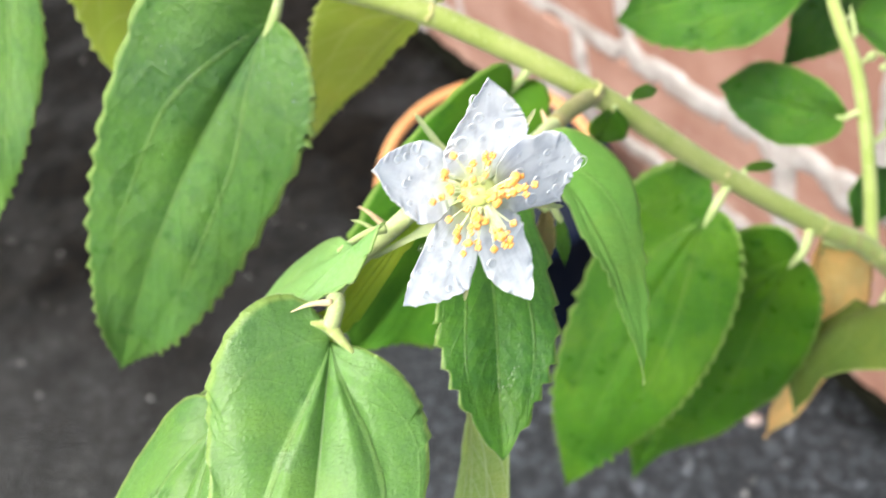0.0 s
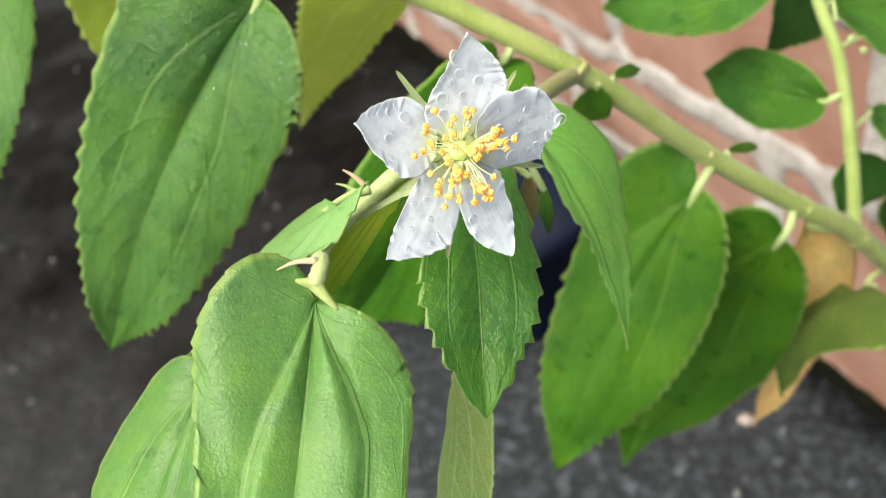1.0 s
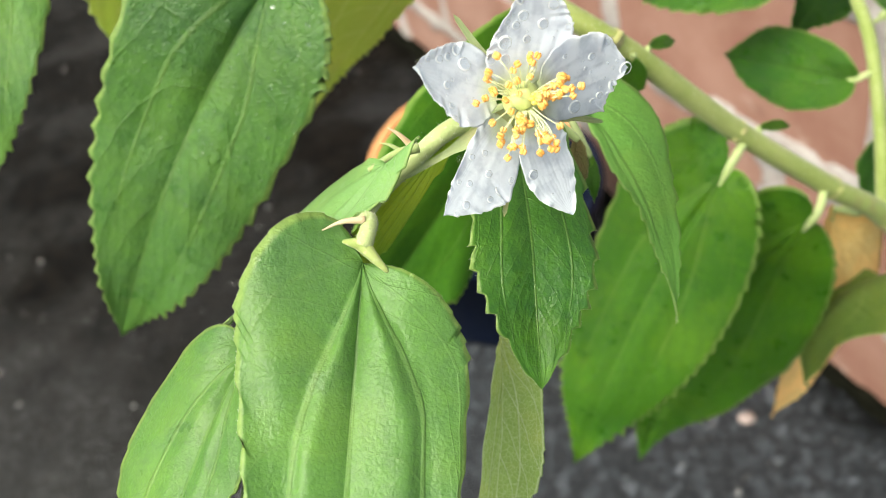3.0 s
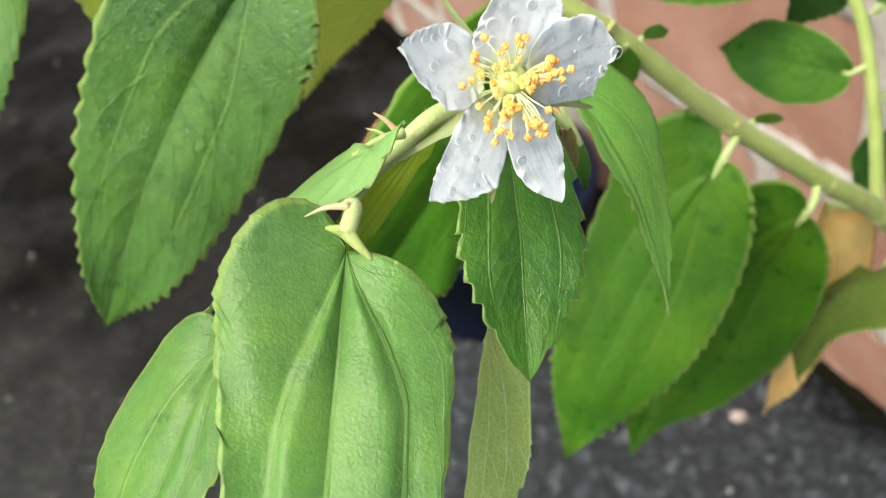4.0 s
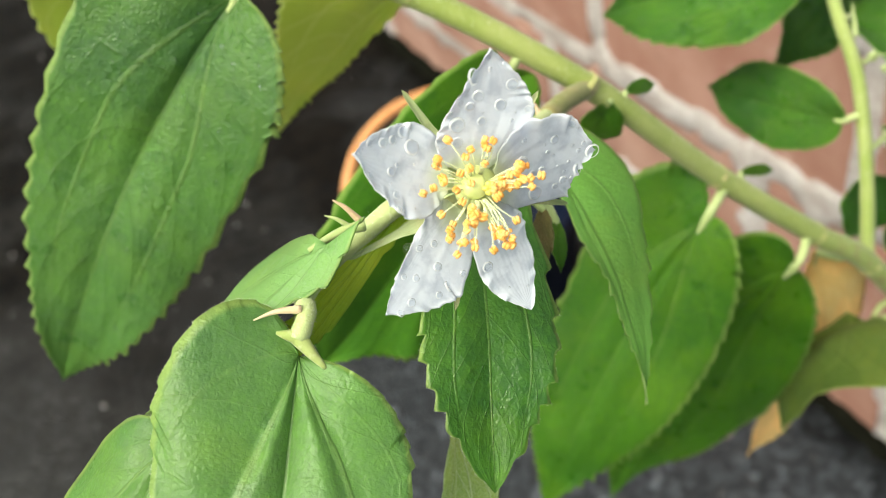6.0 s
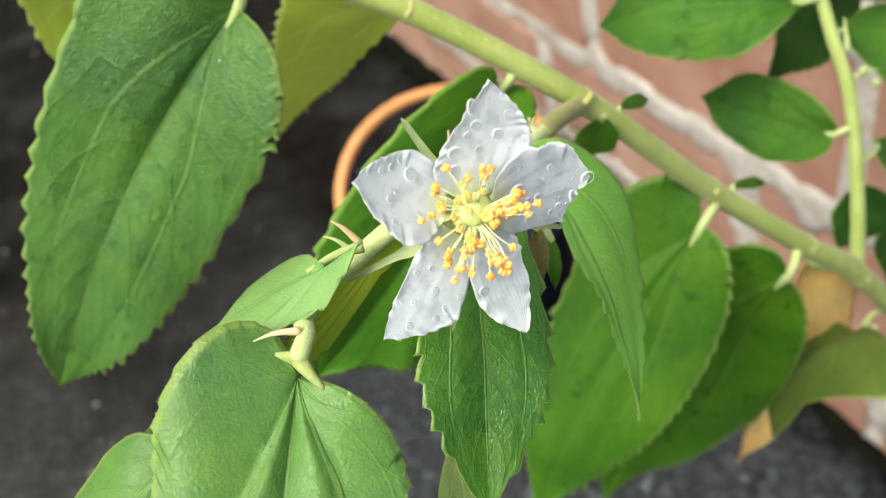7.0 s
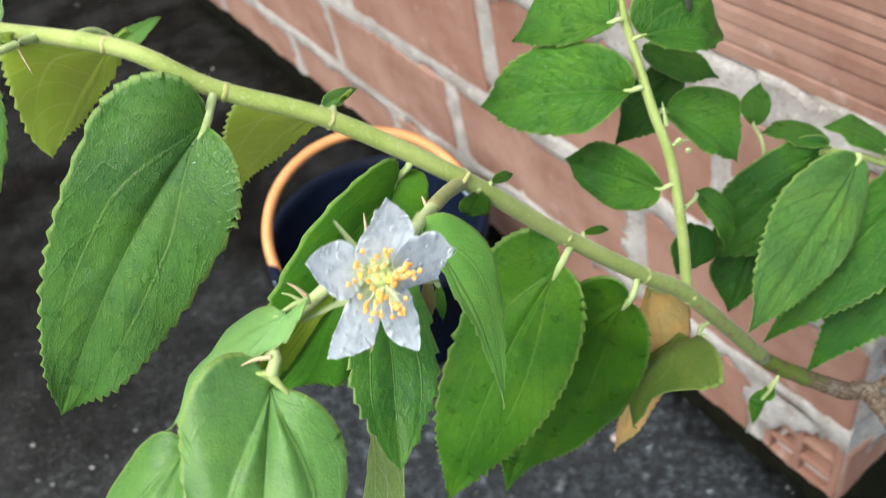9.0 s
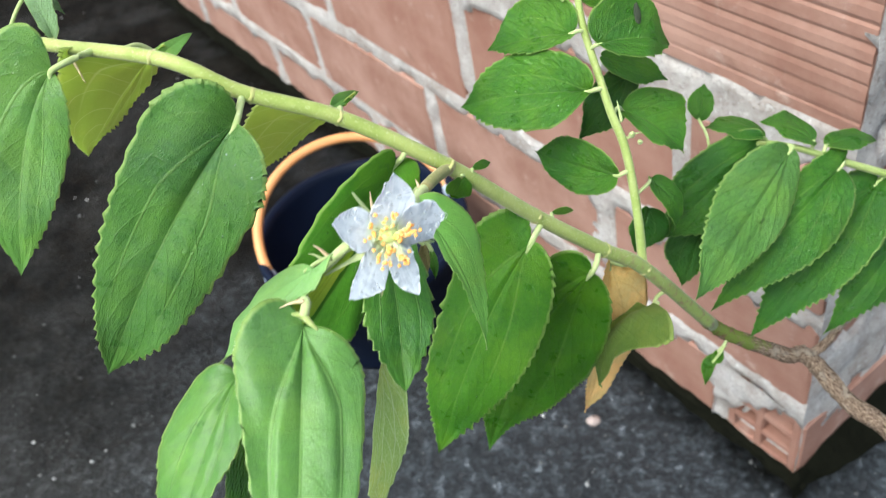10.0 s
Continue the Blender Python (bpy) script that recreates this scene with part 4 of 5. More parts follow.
leaf((0.1320, 0.1887, 0.3647), (0.0778, 0.1393, 0.3494), (0.3711, -0.6201, 0.6912), 0.0158, 0.0133, wide=(0.40, 0.40), lobes=(-0.009, -0.007), bend=0.010, fold=0.085, tone=0.6, acute=(0.88, 1.19), belly=(0.43, 0.42), pleat=0.06, bloom=0.1, wet=12, relief=1.2, bite=1.15)
# low tones from here: shade of the leaves above is put into the colour
leaf((0.1530, 0.1885, 0.3506), (0.0892, 0.1525, 0.3262), (-0.0283, -0.5259, 0.8501), 0.0106, 0.0167, wide=(0.29, 0.35), lobes=(0.115, -0.030), bend=0.071, fold=0.114, tone=0.25, acute=(1.40, 1.51), belly=(0.38, 0.40), wet=10, relief=1.2, bite=1.15)
leaf((0.1722, 0.1918, 0.3349), (0.1046, 0.1502, 0.3084), (-0.0908, -0.4273, 0.8995), 0.0152, 0.0160, wide=(0.32, 0.38), lobes=(0.023, 0.111), bend=0.072, fold=0.116, tone=0.18, acute=(1.17, 1.28), belly=(0.45, 0.46), relief=1.2, bite=1.15)
leaf((0.1954, 0.1908, 0.3265), (0.1345, 0.1506, 0.3000), (0.1755, -0.7133, 0.6786), 0.0140, 0.0157, wide=(0.36, 0.37), lobes=(0.12, 0.12), bend=0.06, fold=0.1, tone=0.1, relief=1.2, bite=1.15)
leaf((0.1212, 0.1923, 0.3683), (0.0753, 0.1745, 0.3475), (0.0346, -0.7966, 0.6036), 0.0141, 0.0159, wide=(0.56, 0.49), lobes=(0.08, 0.08), bend=0.06, fold=0.1, tone=0.12, relief=1.2)
leaf((0.0981, 0.1856, 0.3427), (0.0841, 0.1703, 0.3232), (0.0991, -0.8156, 0.5701), 0.0114, 0.0064, wide=(0.56, 0.54), lobes=(0.08, 0.08), bend=0.06, fold=0.05, tone=0.05)
leaf((0.1231, 0.1932, 0.3687), (0.1012, 0.1980, 0.3760), (0.2953, -0.0925, 0.9509), 0.0100, 0.0051, wide=(0.47, 0.52), lobes=(0.05, 0.05), bend=0.1, fold=0.05, tone=0.25)
leaf((0.1424, 0.1921, 0.3626), (0.1238, 0.1997, 0.3719), (0.3668, -0.2098, 0.9063), 0.0111, 0.0063, wide=(0.47, 0.47), lobes=(0.05, 0.05), bend=0.1, fold=0.05, tone=0.3)
leaf((0.1482, 0.1931, 0.3586), (0.1720, 0.1981, 0.3507), (0.3310, -0.0838, 0.9399), 0.0057, 0.0066, wide=(0.29, 0.58), lobes=(0.05, 0.05), bend=0.1, fold=0.05, tone=0.3)
leaf((0.0924, 0.1517, 0.3016), (0.0860, 0.1460, 0.2903), (-0.0461, -0.8823, 0.4685), 0.0047, 0.0006, wide=(0.36, 0.44), lobes=(0, 0), bend=0.1, fold=0.2, tone=0.4)
leaf((0.0902, 0.1494, 0.2997), (0.0955, 0.1527, 0.3018), (0.1755, -0.7133, 0.6786), 0.0025, 0.0026, wide=(0.34, 0.46), lobes=(0, 0), bend=0.1, fold=0.2, tone=0.9)
leaf((-0.0066, 0.0919, 0.4464), (-0.0084, 0.0855, 0.4400), (-0.2595, -0.6405, 0.7227), 0.0010, 0.0018, wide=(0.42, 0.42), lobes=(0, 0), bend=0.1, fold=0.2, tone=0.5, mat=leaf_bract)
leaf((-0.0053, 0.0962, 0.4400), (-0.0058, 0.0912, 0.4349), (0.1755, -0.7133, 0.6786), 0.0011, 0.0011, wide=(0.46, 0.49), lobes=(0, 0), bend=0.1, fold=0.2, tone=0.6)
leaf((0.0100, 0.1366, 0.4295), (0.0159, 0.1418, 0.4264), (0.6852, -0.4346, 0.5845), 0.0011, 0.0016, wide=(0.51, 0.50), lobes=(0, 0), bend=0.1, fold=0.2, tone=0.6)
leaf((0.0324, 0.1457, 0.3983), (0.0405, 0.1500, 0.3937), (0.6138, -0.5701, 0.5461), 0.0009, 0.0015, wide=(0.48, 0.47), lobes=(0, 0), bend=0.1, fold=0.2, tone=0.6)
leaf((0.0072, 0.1336, 0.4306), (0.0029, 0.1367, 0.4209), (-0.2587, -0.9477, -0.1870), 0.0033, 0.0042, wide=(0.51, 0.48), lobes=(0, 0), bend=0.1, fold=0.2, tone=0.6)

# nodes, stipules
def node_ring(p, d, r):
    p, d = Vector(p), Vector(d).normalized()
    v, f = ball(p, (r * 0.96, r * 0.96, r * 0.5), d, 14, 8, wob=0.25)
    under_plant(mesh_ob("node", v, f, node_mat, None, "corky pale leaf node"))


for k, r in ((19, 0.0022), (31, 0.0023), (40, 0.0023), (50, 0.0026), (60, 0.0026), (70, 0.0028), (80, 0.0028)):
    p, q = STEMS[0][k], STEMS[0][min(k + 1, len(STEMS[0]) - 1)]
    node_ring(p, q - p, r)


def stipule(a, b, r, mat):
    a, b = Vector(a), Vector(b)
    path = spline([a, a.lerp(b, 0.5) + Vector((0, 0, 0.0005)), b], 5)
    v, f = tube(path, lambda t: r * (1 - 0.85 * t), 7)
    under_plant(mesh_ob("stipule", v, f, mat, None, "thin pinkish stipule"))


stipule((-0.0270, 0.0838, 0.4564), (-0.0294, 0.0843, 0.4600), 0.0005, stipule_mat)
stipule((-0.0281, 0.0832, 0.4561), (-0.0309, 0.0840, 0.4582), 0.0004, petiole_mat)
stipule((-0.0323, 0.0701, 0.4580), (-0.0373, 0.0694, 0.4583), 0.0005, stipule_mat)
stipule((-0.0050, 0.1192, 0.4396), (-0.0057, 0.1215, 0.4422), 0.0006, stipule_mat)
stipule((0.0631, 0.1720, 0.4075), (0.0626, 0.1748, 0.4141), 0.0007, petiole_mat)
stipule((0.0637, 0.1681, 0.4032), (0.0683, 0.1674, 0.4048), 0.0006, petiole_mat)
stipule((-0.0883, 0.1611, 0.4771), (-0.0860, 0.1559, 0.4712), 0.0006, stipule_mat)
stipule((-0.0169, 0.1051, 0.4488), (-0.0165, 0.1063, 0.4535), 0.0005, stipule_mat)
stipule((0.0661, 0.1434, 0.3486), (0.0650, 0.1429, 0.3449), 0.0008, petiole_mat)

# the stalk of the large leaf forks along its lobes
for a, b, r in (((-0.0330, 0.0681, 0.4562), (-0.0352, 0.0685, 0.4568), 0.0009), ((-0.0332, 0.0683, 0.4562), (-0.0308, 0.0657, 0.4534), 0.0010)):
    a, b = Vector(a), Vector(b)
    v, f = tube(spline([a, a.lerp(b, 0.5) + Vector((0, -0.0002, 0.0002)), b], 5), lambda t: r * (1 - 0.75 * t), 9)
    under_plant(mesh_ob("petiole", v, f, stem_green, None, "pale green leaf stalk"))
# the stalk of the small folded leaf lies along the shoot
v, f = tube(spline([(-0.0258, 0.0803, 0.4590), (-0.0286, 0.0790, 0.4596), (-0.0318, 0.0773, 0.4594)], 6), lambda t: 0.0007 - 0.0004 * t, 9)
under_plant(mesh_ob("petiole", v, f, petiole_mat, None, "pale green leaf stalk"))

# buds
v, f = join([ball((0.0474, 0.2026, 0.4437), (0.0021, 0.0021, 0.0025), (0.2, 0.1, 1), 14, 10, wob=0.1)])
under_plant(mesh_ob("flower_bud", v, f, petiole_mat, None, "round pale green flower bud"))
stipule((0.0527, 0.1977, 0.4407), (0.0474, 0.2026, 0.4437), 0.0007, petiole_mat)
for k, (c, r) in enumerate((((0.0650, 0.1669, 0.4052), 0.0011), ((0.0671, 0.1652, 0.4028), 0.0009))):
    v, f = ball(c, (r, r * 0.8, r * 1.3), (0.3 - 0.6 * k, -0.4, 1), 12, 8, wob=0.3)
    under_plant(mesh_ob("flower_bud", v, f, petiole_mat, None, "small pale green bud"))

v, f = ball((0.0749, 0.1916, 0.4341), (0.0012, 0.0036, 0.00022), (0.1, -0.75, 0.66), 10, 6, wob=0.6)
m = Nodes("dry_black_spot")
m.shade(m.mix(m.noise(m.coords("Object"), 900.0), (0.008, 0.014, 0.006), (0.03, 0.04, 0.015)), 0.8)
under_plant(mesh_ob("blemish", v, f, m.mat, None, "black dried blemish on a leaf"))

# ================= the blossom =================
HEART = Vector((-0.0120, 0.0735, 0.4672))
OUT = Vector((0.20, -0.72, 0.66)).normalized()
flower = under_plant(mesh_ob("blossom", *ball(HEART - OUT * 0.0008, (0.0022, 0.0022, 0.0012), OUT, 16, 8), ovary_mat, None, "white five-petalled blossom wet with raindrops"))


def petal(base, tip, face, wl, wr, wide, lobes, acute, belly, seed, wet=22, curl=(0.0, 0.0)):
    """A thin crinkled petal: its halves differ in width and in where they are widest; curl turns up the rim of a half."""
    rnd = random.Random(seed)
    base, tip, face = Vector(base), Vector(tip), Vector(face)
    ay = tip - base
    length = ay.length
    ay.normalize()
    az = (face - ay * face.dot(ay)).normalized()
    ax = ay.cross(az)
    m4 = Matrix(((ax.x, ay.x, az.x, base.x), (ax.y, ay.y, az.y, base.y), (ax.z, ay.z, az.z, base.z), (0, 0, 0, 1)))

    def surf(a, b):
        s, k = abs(b), 0 if b > 0 else 1
        ex, ey = outline(a, lobes[k], acute[k], wide[k], belly[k])
        half = math.copysign(1, b)
        rag = 1 + 0.05 * noise.noise(Vector((a * 7, half, seed * 5.1))) + 0.045 * noise.noise(Vector((a * 30, half * 3, seed * 3.1)))
        x = math.copysign(s * ((wl, wr)[k] * ex * rag + 0.0010 * (1 - a) ** 2), b)
        y = (a + (ey - a) * s) * length + 0.00022 * s * s * noise.noise(Vector((a * 26, half, seed * 2.7)))
        fan = x / (0.0012 + 0.0042 * a)
        z = -0.0004 * math.sin(math.pi * a) + 0.0016 * curl[k] * max(0.0, s - 0.55) ** 1.5 * min(1.0, 2.5 * a)
        z += 0.00009 * noise.noise(Vector((fan * 2.6, a * 1.6, seed * 4.4))) * min(1.0, a * 3)
        z += 0.00004 * noise.noise(Vector((fan * 7.0, a * 3.5, seed * 1.4))) * min(1.0, a * 3)
        z += 0.00026 * s ** 4 * math.sin(a * 31 + seed * 2 + 9 * noise.noise(Vector((a * 5, half, seed))))
        return Vector((x, y, z))

    na, nb = 56, 20
    nc = 2 * nb + 1
    top, uvs, faces = [], [], []
    for i in range(na + 1):
        for j in range(-nb, nb + 1):
            top.append(surf(i / na, j / nb))
            uvs.append((j / nb * 0.5 + 0.5, i / na))
    n = len(top)
    th = Vector((0, 0, 0.00005))
    verts = [v + th for v in top] + [v - th for v in top]
    for i in range(na):
        for j in range(nc - 1):
            a = i * nc + j
            faces += [(a, a + nc, a + nc + 1, a + 1), (a + n, a + n + 1, a + n + nc + 1, a + n + nc)]
        for a, s in ((i * nc, 1), (i * nc + nc - 1, -1)):
            q = (a, a + n, a + n + nc, a + nc)
            faces.append(q if s > 0 else q[::-1])
    ob = mesh_ob("petal", verts, faces, petal_mat, None, "crinkled white petal", uvs=uvs + uvs)
    ob.parent = flower
    ob.matrix_world = m4
    drops, placed = [], []
    for k in range(160):
        a, b = rnd.uniform(0.28, 0.97), rnd.uniform(-0.92, 0.92)
        r = rnd.choice((0.00014, 0.0002, 0.00025, 0.0003, 0.00036, 0.00045, 0.0006, 0.0008))
        p = surf(a, b)
        if any((p - q).length < (r + rq) * 1.08 for q, rq in placed) or len(placed) >= wet:
            continue
        placed.append((p, r))
        nn = (surf(a, b + 0.03) - p).cross(surf(a + 0.02, b) - p).normalized()
        nn = nn if nn.z > 0 else -nn
        drops.append((p + th, nn, r, rnd.uniform(0.35, 0.55)))
    raindrops(flower, m4, drops)
    return ob


def sepal(base, tip, face):
    base, tip, face = Vector(base), Vector(tip), Vector(face)
    ay = tip - base
    length = ay.length
    ay.normalize()
    az = (face - ay * face.dot(ay)).normalized()
    ax = ay.cross(az)
    m4 = Matrix(((ax.x, ay.x, az.x, base.x), (ax.y, ay.y, az.y, base.y), (ax.z, ay.z, az.z, base.z), (0, 0, 0, 1)))
    verts, faces, uvs = [], [], []
    na, nb = 18, 4
    for lay in (1, -1):
        for i in range(na + 1):
            a = i / na
            w = 0.00085 * (0.75 + 0.5 * math.sin(math.pi * min(1, a * 1.6))) * max(0.0, 1 - a) ** 0.85 * (1 if a < 0.55 else 0.75) + 0.00022 * (a < 0.99)
            for j in range(-nb, nb + 1):
                b = j / nb
                verts.append(Vector((w * b, a * length, -0.0002 + 0.35 * w * b * b + 0.00008 * lay - 0.0006 * math.sin(a * 3))))
                uvs.append((b * 0.5 + 0.5, a))
    nc = 2 * nb + 1
    n = (na + 1) * nc
    for i in range(na):
        for j in range(nc - 1):
            a = i * nc + j
            faces += [(a, a + nc, a + nc + 1, a + 1), (a + n, a + n + 1, a + n + nc + 1, a + n + nc)]
        for a in (i * nc, i * nc + nc - 1):
            faces.append((a, a + n, a + n + nc, a + nc))
    ob = mesh_ob("sepal", verts, faces, sepal_mat, None, "pale green pointed sepal", uvs=uvs)
    ob.parent = flower
    ob.matrix_world = m4
    ob.color = (0.9, 0.3, 0.1, 1)
    return ob


sepal_mat = leaf_material("pale_sepal", (0.42, 0.52, 0.20), (0.56, 0.64, 0.34), (0.64, 0.70, 0.42), 0.3, 0.6)
petal((-0.0125, 0.0751, 0.4680), (-0.0084, 0.0781, 0.4790), (0.2162, -0.9601, 0.1775), 0.0049, 0.0033, (0.55, 0.27), (-0.03, 0.0), (0.57, 1.47), (0.28, 0.24), 1, curl=(0.3, 0.5))
petal((-0.0146, 0.0746, 0.4680), (-0.0221, 0.0718, 0.4749), (0.6683, -0.5340, 0.5179), 0.0042, 0.0045, (0.43, 0.40), (-0.03, -0.03), (0.51, 0.82), (0.09, 0.24), 2, curl=(0.8, 1.0))
petal((-0.0103, 0.0737, 0.4668), (-0.0002, 0.0789, 0.4647), (0.4702, -0.8804, 0.0611), 0.0042, 0.0052, (0.71, 0.40), (-0.02, 0.0), (1.33, 0.50), (0.19, 0.70), 3, wet=22, curl=(0.2, 0.3))
petal((-0.0146, 0.0740, 0.4649), (-0.0225, 0.0650, 0.4607), (0.5118, -0.6884, 0.5140), 0.0014, 0.0053, (0.25, 0.56), (0.0, -0.03), (0.51, 0.52), (0.35, 0.07), 4, wet=10)
petal((-0.0117, 0.0734, 0.4648), (-0.0092, 0.0693, 0.4533), (0.4355, -0.8136, 0.3851), 0.0029, 0.0029, (0.51, 0.25), (-0.01, 0.0), (0.50, 0.50), (0.41, 0.26), 5, wet=6)
sepal((-0.0126, 0.0755, 0.4656), (-0.0175, 0.0801, 0.4752), (0.2283, -0.8277, 0.5127))
sepal((-0.0117, 0.0755, 0.4654), (-0.0046, 0.0884, 0.4666), (0.4850, -0.3426, 0.8046))
sepal((-0.0108, 0.0750, 0.4647), (-0.0034, 0.0799, 0.4573), (0.7370, -0.5603, 0.3781))
sepal((-0.0131, 0.0748, 0.4650), (-0.0282, 0.0770, 0.4572), (-0.3551, -0.8124, 0.4626))
sepal((-0.0126, 0.0744, 0.4644), (-0.0168, 0.0693, 0.4549), (0.1110, -0.8964, 0.4292))
raindrops(flower, Matrix.Identity(4), [(Vector(q), Vector((0, 0, 1)), r, 1.0) for q, r in (
    ((-0.0200, 0.0720, 0.4621), 0.00060), ((-0.0121, 0.0786, 0.4740), 0.00035), ((-0.0221, 0.0754, 0.4733), 0.00028), ((-0.0202, 0.0771, 0.4728), 0.00028), ((-0.0084, 0.0731, 0.4585), 0.00032))])
SIDEX = OUT.cross(Vector((0, 0, 1))).normalized() * -1
SIDEY = SIDEX.cross(OUT) * -1


def flower_part(name, vf, mat, label=""):
    ob = mesh_ob(name, vf[0], vf[1], mat, None, label)
    ob.parent = flower
    return ob


flower_part("ovary", ball(HEART + OUT * 0.0006 - SIDEX * 0.0003, (0.00140, 0.00115, 0.0009), OUT, 20, 12, wob=0.25), ovary_mat, "plump yellow-green ovary")
v, f = join([ball(HEART + OUT * 0.0015 + (SIDEX * math.cos(w) + SIDEY * math.sin(w)) * 0.00042 + SIDEX * 0.0009 - SIDEY * 0.0006, (0.00036, 0.00030, 0.00028), OUT, 10, 7, wob=0.2) for w in [2 * math.pi * k / 5 + 0.3 for k in range(5)]])
flower_part("stigma", (v, f), stigma_mat, "five-lobed yellow stigma")
rs = random.Random(11)
# tufts of stamens: across, along, spread and number; the rest stand singly round the ovary
TUFTS = [(2.1, -0.8, 0.75, 13), (4.4, -1.2, 0.55, 9), (3.9, 0.6, 0.7, 6), (-1.9, -2.9, 0.65, 13), (0.4, -5.9, 0.75, 13), (-4.4, -4.2, 0.65, 8), (-2.4, -5.6, 0.25, 2), (-3.9, 1.8, 0.95, 6), (-3.3, 3.4, 0.5, 2), (0.2, 3.4, 1.2, 8), (2.6, 3.1, 0.3, 2), (-4.9, -1.6, 0.3, 1)]
SPOTS = [(u + rs.gauss(0, w), v_ + rs.gauss(0, w)) for u, v_, w, n in TUFTS for k in range(n)] + [(2.4 * math.cos(q), 2.2 * math.sin(q)) for q in (1.0, 2.2, 3.0, 3.6)]
for u, v_ in SPOTS:
    d = (SIDEX * u + SIDEY * v_) * 0.001
    a = HEART + d.normalized() * 0.0012 + OUT * 0.0002
    b = HEART + d * 0.93 + OUT * rs.uniform(0.0013, 0.0025)
    path = spline([a, a.lerp(b, 0.5) + OUT * 0.0006 + SIDEX * rs.uniform(-0.0004, 0.0004), b], 5)
    st = flower_part("stamen", tube(path, lambda t: 0.00008 - 0.00003 * t, 5), filament_mat, "thin pale filament with an orange anther")
    ax_ = (SIDEX * rs.uniform(-1, 1) + SIDEY * rs.uniform(-1, 1) + OUT * rs.uniform(-0.2, 0.5)).normalized()
    sd = ax_.cross(OUT).normalized() * 0.00015
    sz = rs.uniform(0.9, 1.25)
    v, f = join([ball(b + sd * q, (0.00022 * sz, 0.00023 * sz, 0.00038 * sz), ax_, 8, 6, wob=0.25) for q in (1, -1)])
    an = mesh_ob("anther", v, f, anther_mat, None)
    an.parent = st

# ================= bucket and loose stones =================
BC = Vector((-0.0700, 0.5050, 0.0))
bucket = tagged(new("bucket"), "navy blue plastic pail with an orange carrying handle on the floor", "bucket")
bucket.location = BC
prof = [(0.0, 0.004), (0.074, 0.004), (0.076, 0.0), (0.078, 0.0), (0.080, 0.006), (0.094, 0.092), (0.101, 0.093), (0.1025, 0.097), (0.1015, 0.104), (0.098, 0.105), (0.094, 0.103), (0.0925, 0.097), (0.0775, 0.010), (0.0, 0.008)]
SEG = 72
v = [Vector((r * math.cos(2 * math.pi * k / SEG), r * math.sin(2 * math.pi * k / SEG), z)) for r, z in [(0.889 * r, 1.043 * z) for r, z in prof] for k in range(SEG)]
f = [(i * SEG + k, i * SEG + (k + 1) % SEG, (i + 1) * SEG + (k + 1) % SEG, (i + 1) * SEG + k) for i in range(len(prof) - 1) for k in range(SEG)]
mesh_ob("body", v, f, bucket_mat, bucket, "navy blue plastic pail body")
# a lime-green label on the pail's side
LB = radians(-88)
lv, lf = [], []
for i in range(9):
    for j in range(6):
        w, zz = LB + (i - 4) * 0.032, 0.070 + 0.0035 * j
        rr = 0.889 * (0.080 + (zz / 1.043 - 0.006) / 0.086 * 0.014) + 0.0012
        lv.append(Vector((rr * math.cos(w), rr * math.sin(w), zz)))
for i in range(8):
    for j in range(5):
        a = i * 6 + j
        lf.append((a, a + 6, a + 7, a + 1))
mesh_ob("label", lv, lf, label_mat, bucket, "lime-green label")
# the handle leans back from its two ears
HA = radians(201)
hx = Vector((math.cos(HA), math.sin(HA), 0))
hy = Vector((-math.sin(HA), math.cos(HA), 0)) * -1
lean = radians(31.5)
pts = []
for k in range(25):
    w = math.pi * k / 24
    pts.append(hx * (0.0855 * math.cos(w) * (1 + 0.04 * math.sin(w))) + (hy * math.cos(lean) + Vector((0, 0, math.sin(lean)))) * (0.0884 * math.sin(w)) + Vector((0, 0, 0.1005)))
v, f = tube(spline(pts, 2), lambda t: 0.0042, 12)
mesh_ob("handle", v, f, handle_mat, bucket, "orange plastic carrying handle")
for s in (1, -1):
    v, f = ball(hx * (0.0855 * s) + Vector((0, 0, 0.0985)), (0.008, 0.008, 0.006), hx, 12, 8)
    mesh_ob("ear", v, f, ear_mat, bucket, "pale plastic handle ear")


def pebble(x, y, r, seed, mat, label):
    v, f = ball((0, 0, r * 0.4), (r, r * 0.85, r * 0.7), (0.1, 0.2, 1), 14, 9)
    v = [q * (1 + 0.25 * noise.noise(q / r * 1.3 + Vector((seed, 0, 0)))) for q in v]
    ob = mesh_ob("pebble", v, f, mat)
    ob.location = (x, y, -0.002)
    return tagged(ob, label, "pebble")


pebble(0.0789, 0.3380, 0.0056, 1.0, pebble_mat, "small pinkish pebble lying on the concrete")

# grit on the floor
rg = random.Random(5)
bits = []
for k in range(4400):
    x, y = rg.uniform(-0.75, 0.45), rg.uniform(0.12, 1.3)
    if (Vector((x, y, 0)) - CORNER).dot(BACK) > -0.01 and (Vector((x, y, 0)) - CORNER).dot(ALONG) > -0.01:
        continue
    if noise.noise(Vector((x * 7, y * 7, 2.0))) < rg.uniform(-0.2, 0.5):
        continue
    if k > 2600 and y > 0.7:
        continue
    r = 0.0006 + 0.0017 * rg.random() ** (2.5 if k <= 2600 else 1.2)
    bits.append(ball((x, y, r * 0.2), (r, r * rg.uniform(0.6, 1), r * 0.6), (rg.uniform(-0.4, 0.4), rg.uniform(-0.4, 0.4), 1), 6, 4, wob=0.5))
v, f = join(bits)
m = Nodes("mixed_grit")
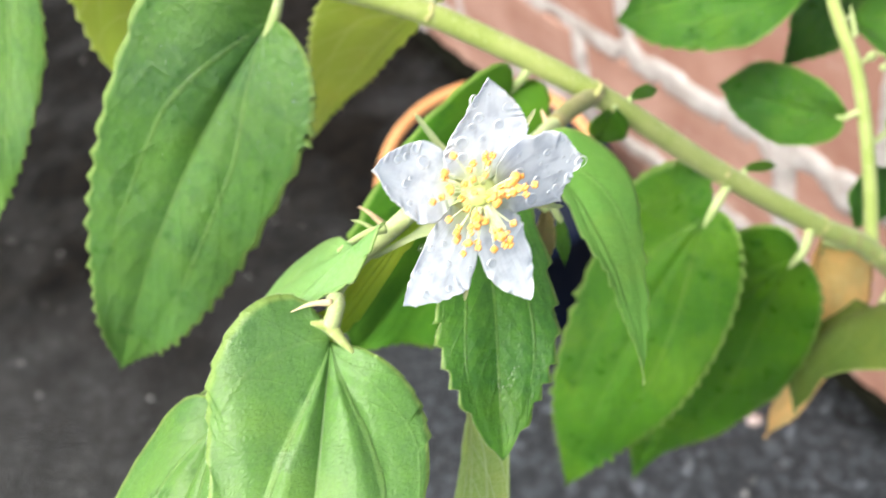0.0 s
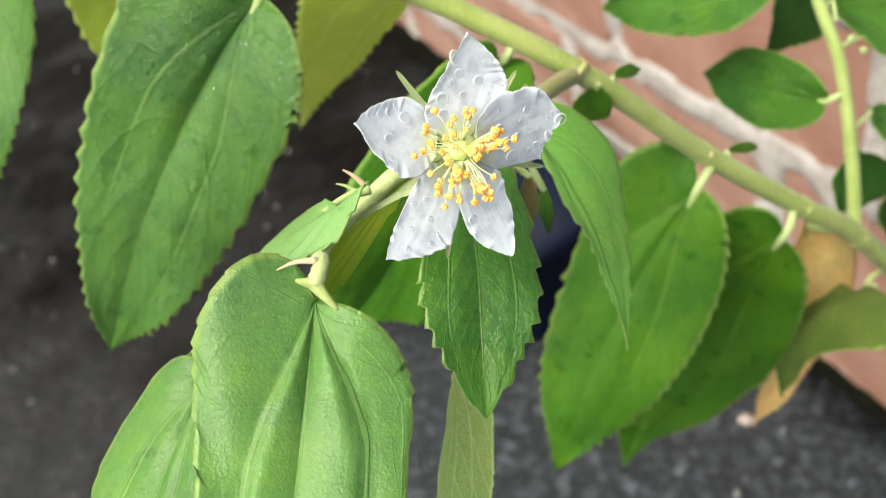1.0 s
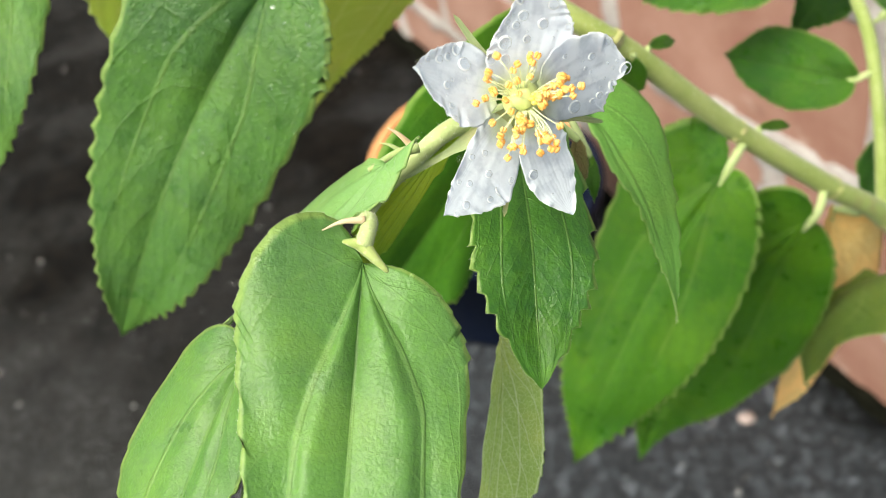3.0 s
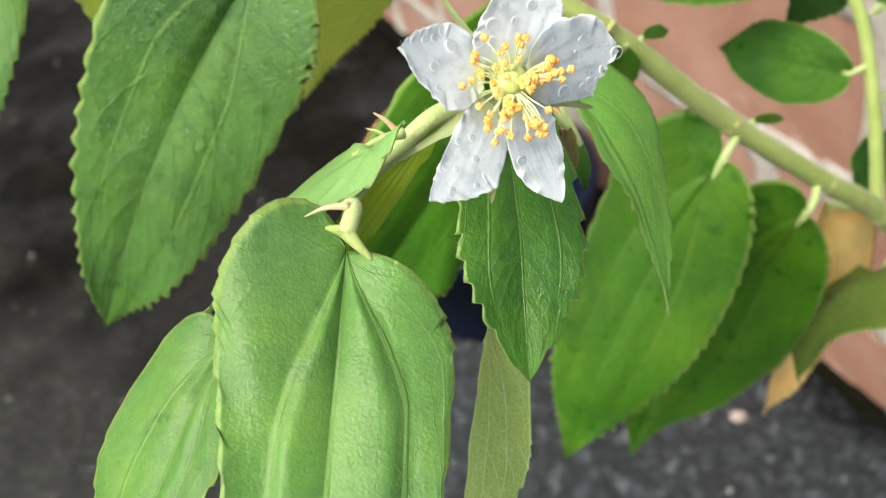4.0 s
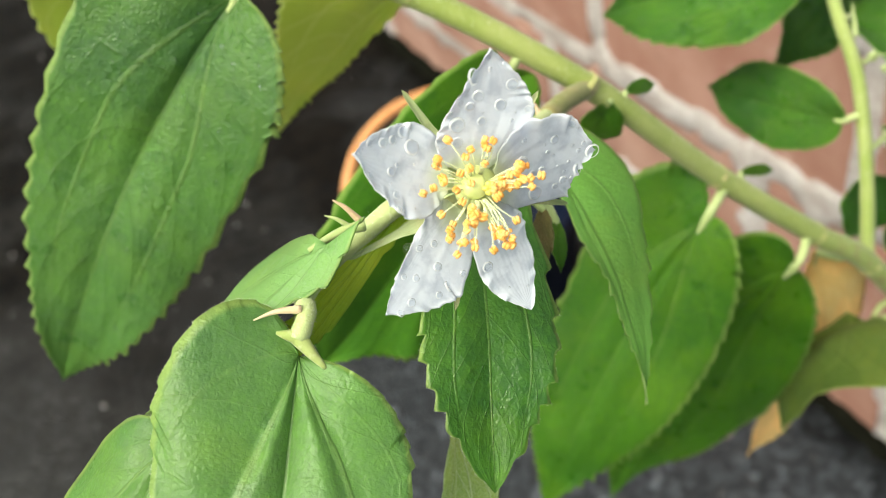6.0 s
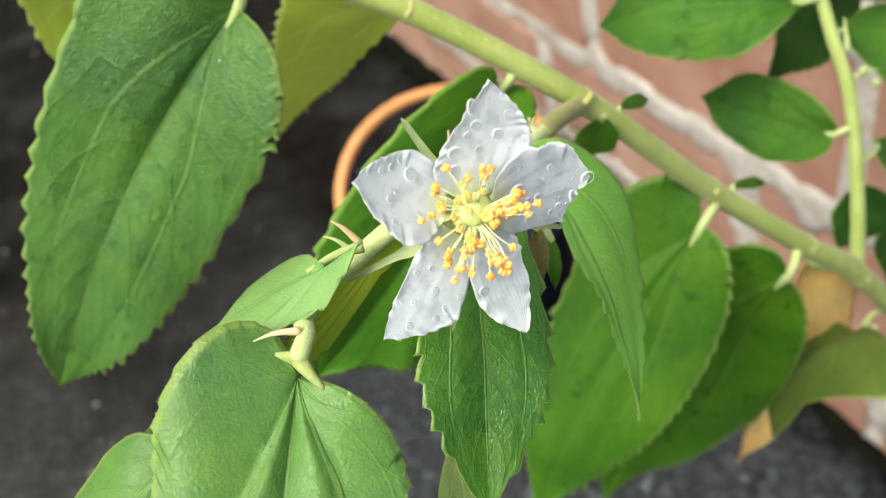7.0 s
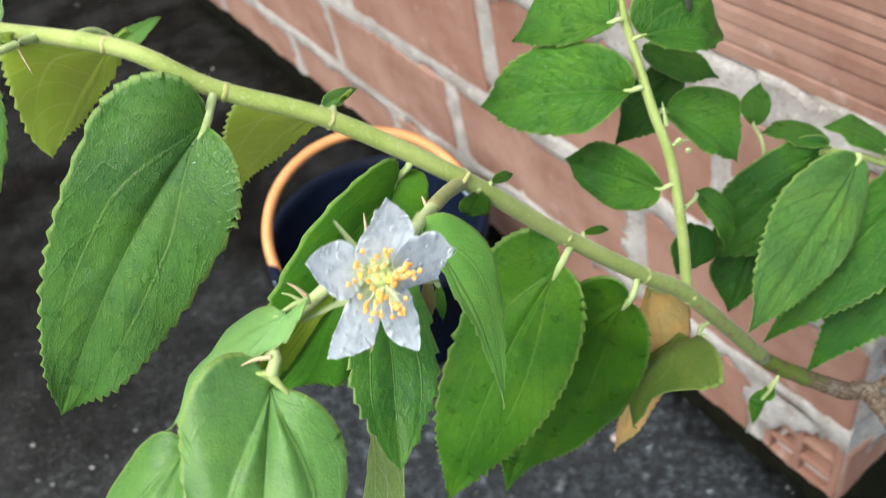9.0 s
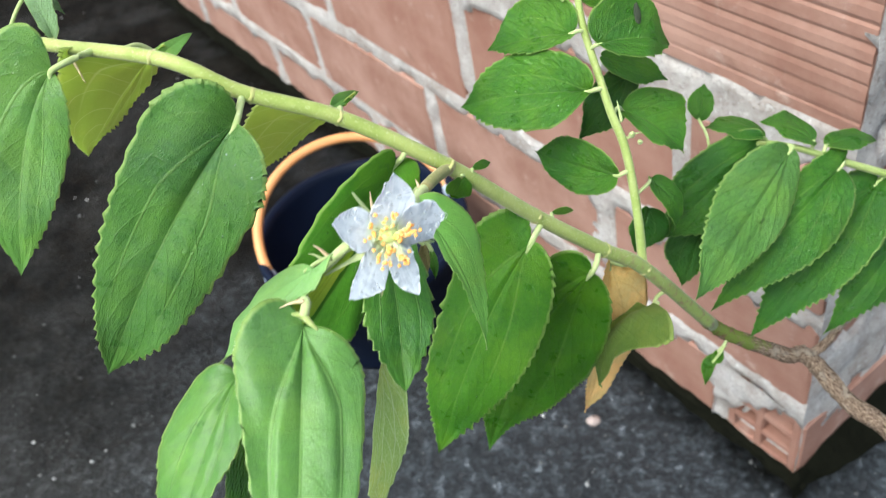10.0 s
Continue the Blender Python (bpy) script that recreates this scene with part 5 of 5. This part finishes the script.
isl = m.node("NewGeometry").outputs["Random Per Island"]
m.shade(m.mix(m.math("POWER", isl, 3.5), (0.02, 0.02, 0.022), (0.46, 0.46, 0.46)), 0.4, m.bump(m.noise(m.coords("Object"), 500.0), 0.5, 0.001))
tagged(mesh_ob("grit", v, f, m.mat), "scattered sand grains and grit on the concrete", "grit", kind="stuff")

# ================= bricks, last =================
for ci, a, b, z0, z1 in BRICKS:
    if ci == 0 and a == 0.0:
        # header with open cells at the wall's end
        pieces = []
        for x in (0.0, 0.0285, 0.052):
            pieces.append(box(x, x + 0.006, 0.0, 0.11, z0, z1, 0.001))
        for z in (z0, z0 + 0.0187, z0 + 0.0374, z1 - 0.006):
            pieces.append(box(0.0005, 0.0575, 0.0005, 0.11, z, z + 0.0055, 0.001))
        pieces.append(box(0.001, 0.057, 0.040, 0.112, z0 + 0.001, z1 - 0.001, 0.001))
        v, f = join(pieces)
        mesh_ob("brick", v, f, brick_mat, wall, smooth=False)
        # mortar smeared over the cells away from the corner
        sv_, sf_ = [], []
        for i in range(24):
            for j in range(28):
                u, z = 0.012 + 0.0025 * i, 0.006 + 0.0025 * j
                lump = noise.fractal(Vector((u * 60, z * 60, 2.0)), 0.8, 2.0, 4)
                sv_.append((u, -0.0025 - 0.0016 * lump if 0.8 * u + z > 0.076 - 0.022 * lump else 0.013, z))
        for i in range(23):
            for j in range(27):
                k = i * 28 + j
                sf_.append((k, k + 1, k + 29, k + 28))
        mesh_ob("mortar", sv_, sf_, mortar_mat, wall, "grey-white mortar smeared over the brick's cells")
        continue
    jut = 0.0015 * math.sin(a * 37 + ci * 2.1)
    if ci >= 3:
        v, f = grooved(b - a, z1 - z0, 0.10, 12)
    else:
        v, f = box(0, b - a, 0, 0.10, 0, z1 - z0, 0.0018)
    ob = mesh_ob("brick", v, f, brick_mat, wall, smooth=False)
    ob.location = (a if a > 0 or ci >= 3 else 0.001, jut, z0)
# bricks of the end face
for ci, (z0, z1, first, ln) in enumerate(COURSES):
    if ci == 0:
        v, f = box(-0.0032, 0.001, 0.001, 0.23, z0, z1 - 0.004, 0.001)
        mesh_ob("brick", v, f, brick_mat, wall, smooth=False)
    elif ci >= 3:
        half = (z1 - z0) / 2
        v, f = box(-0.0065, 0.05, 0.0, 0.124, -half, half, 0.003)
        ob = mesh_ob("brick", v, f, brick_mat, wall, smooth=False)
        ob.location = (0.0, 0.112, z0 + half)
        if ci == 5:
            # the lens stays focused at the distance of this brick's corner
            cam.data.dof.focus_object = ob
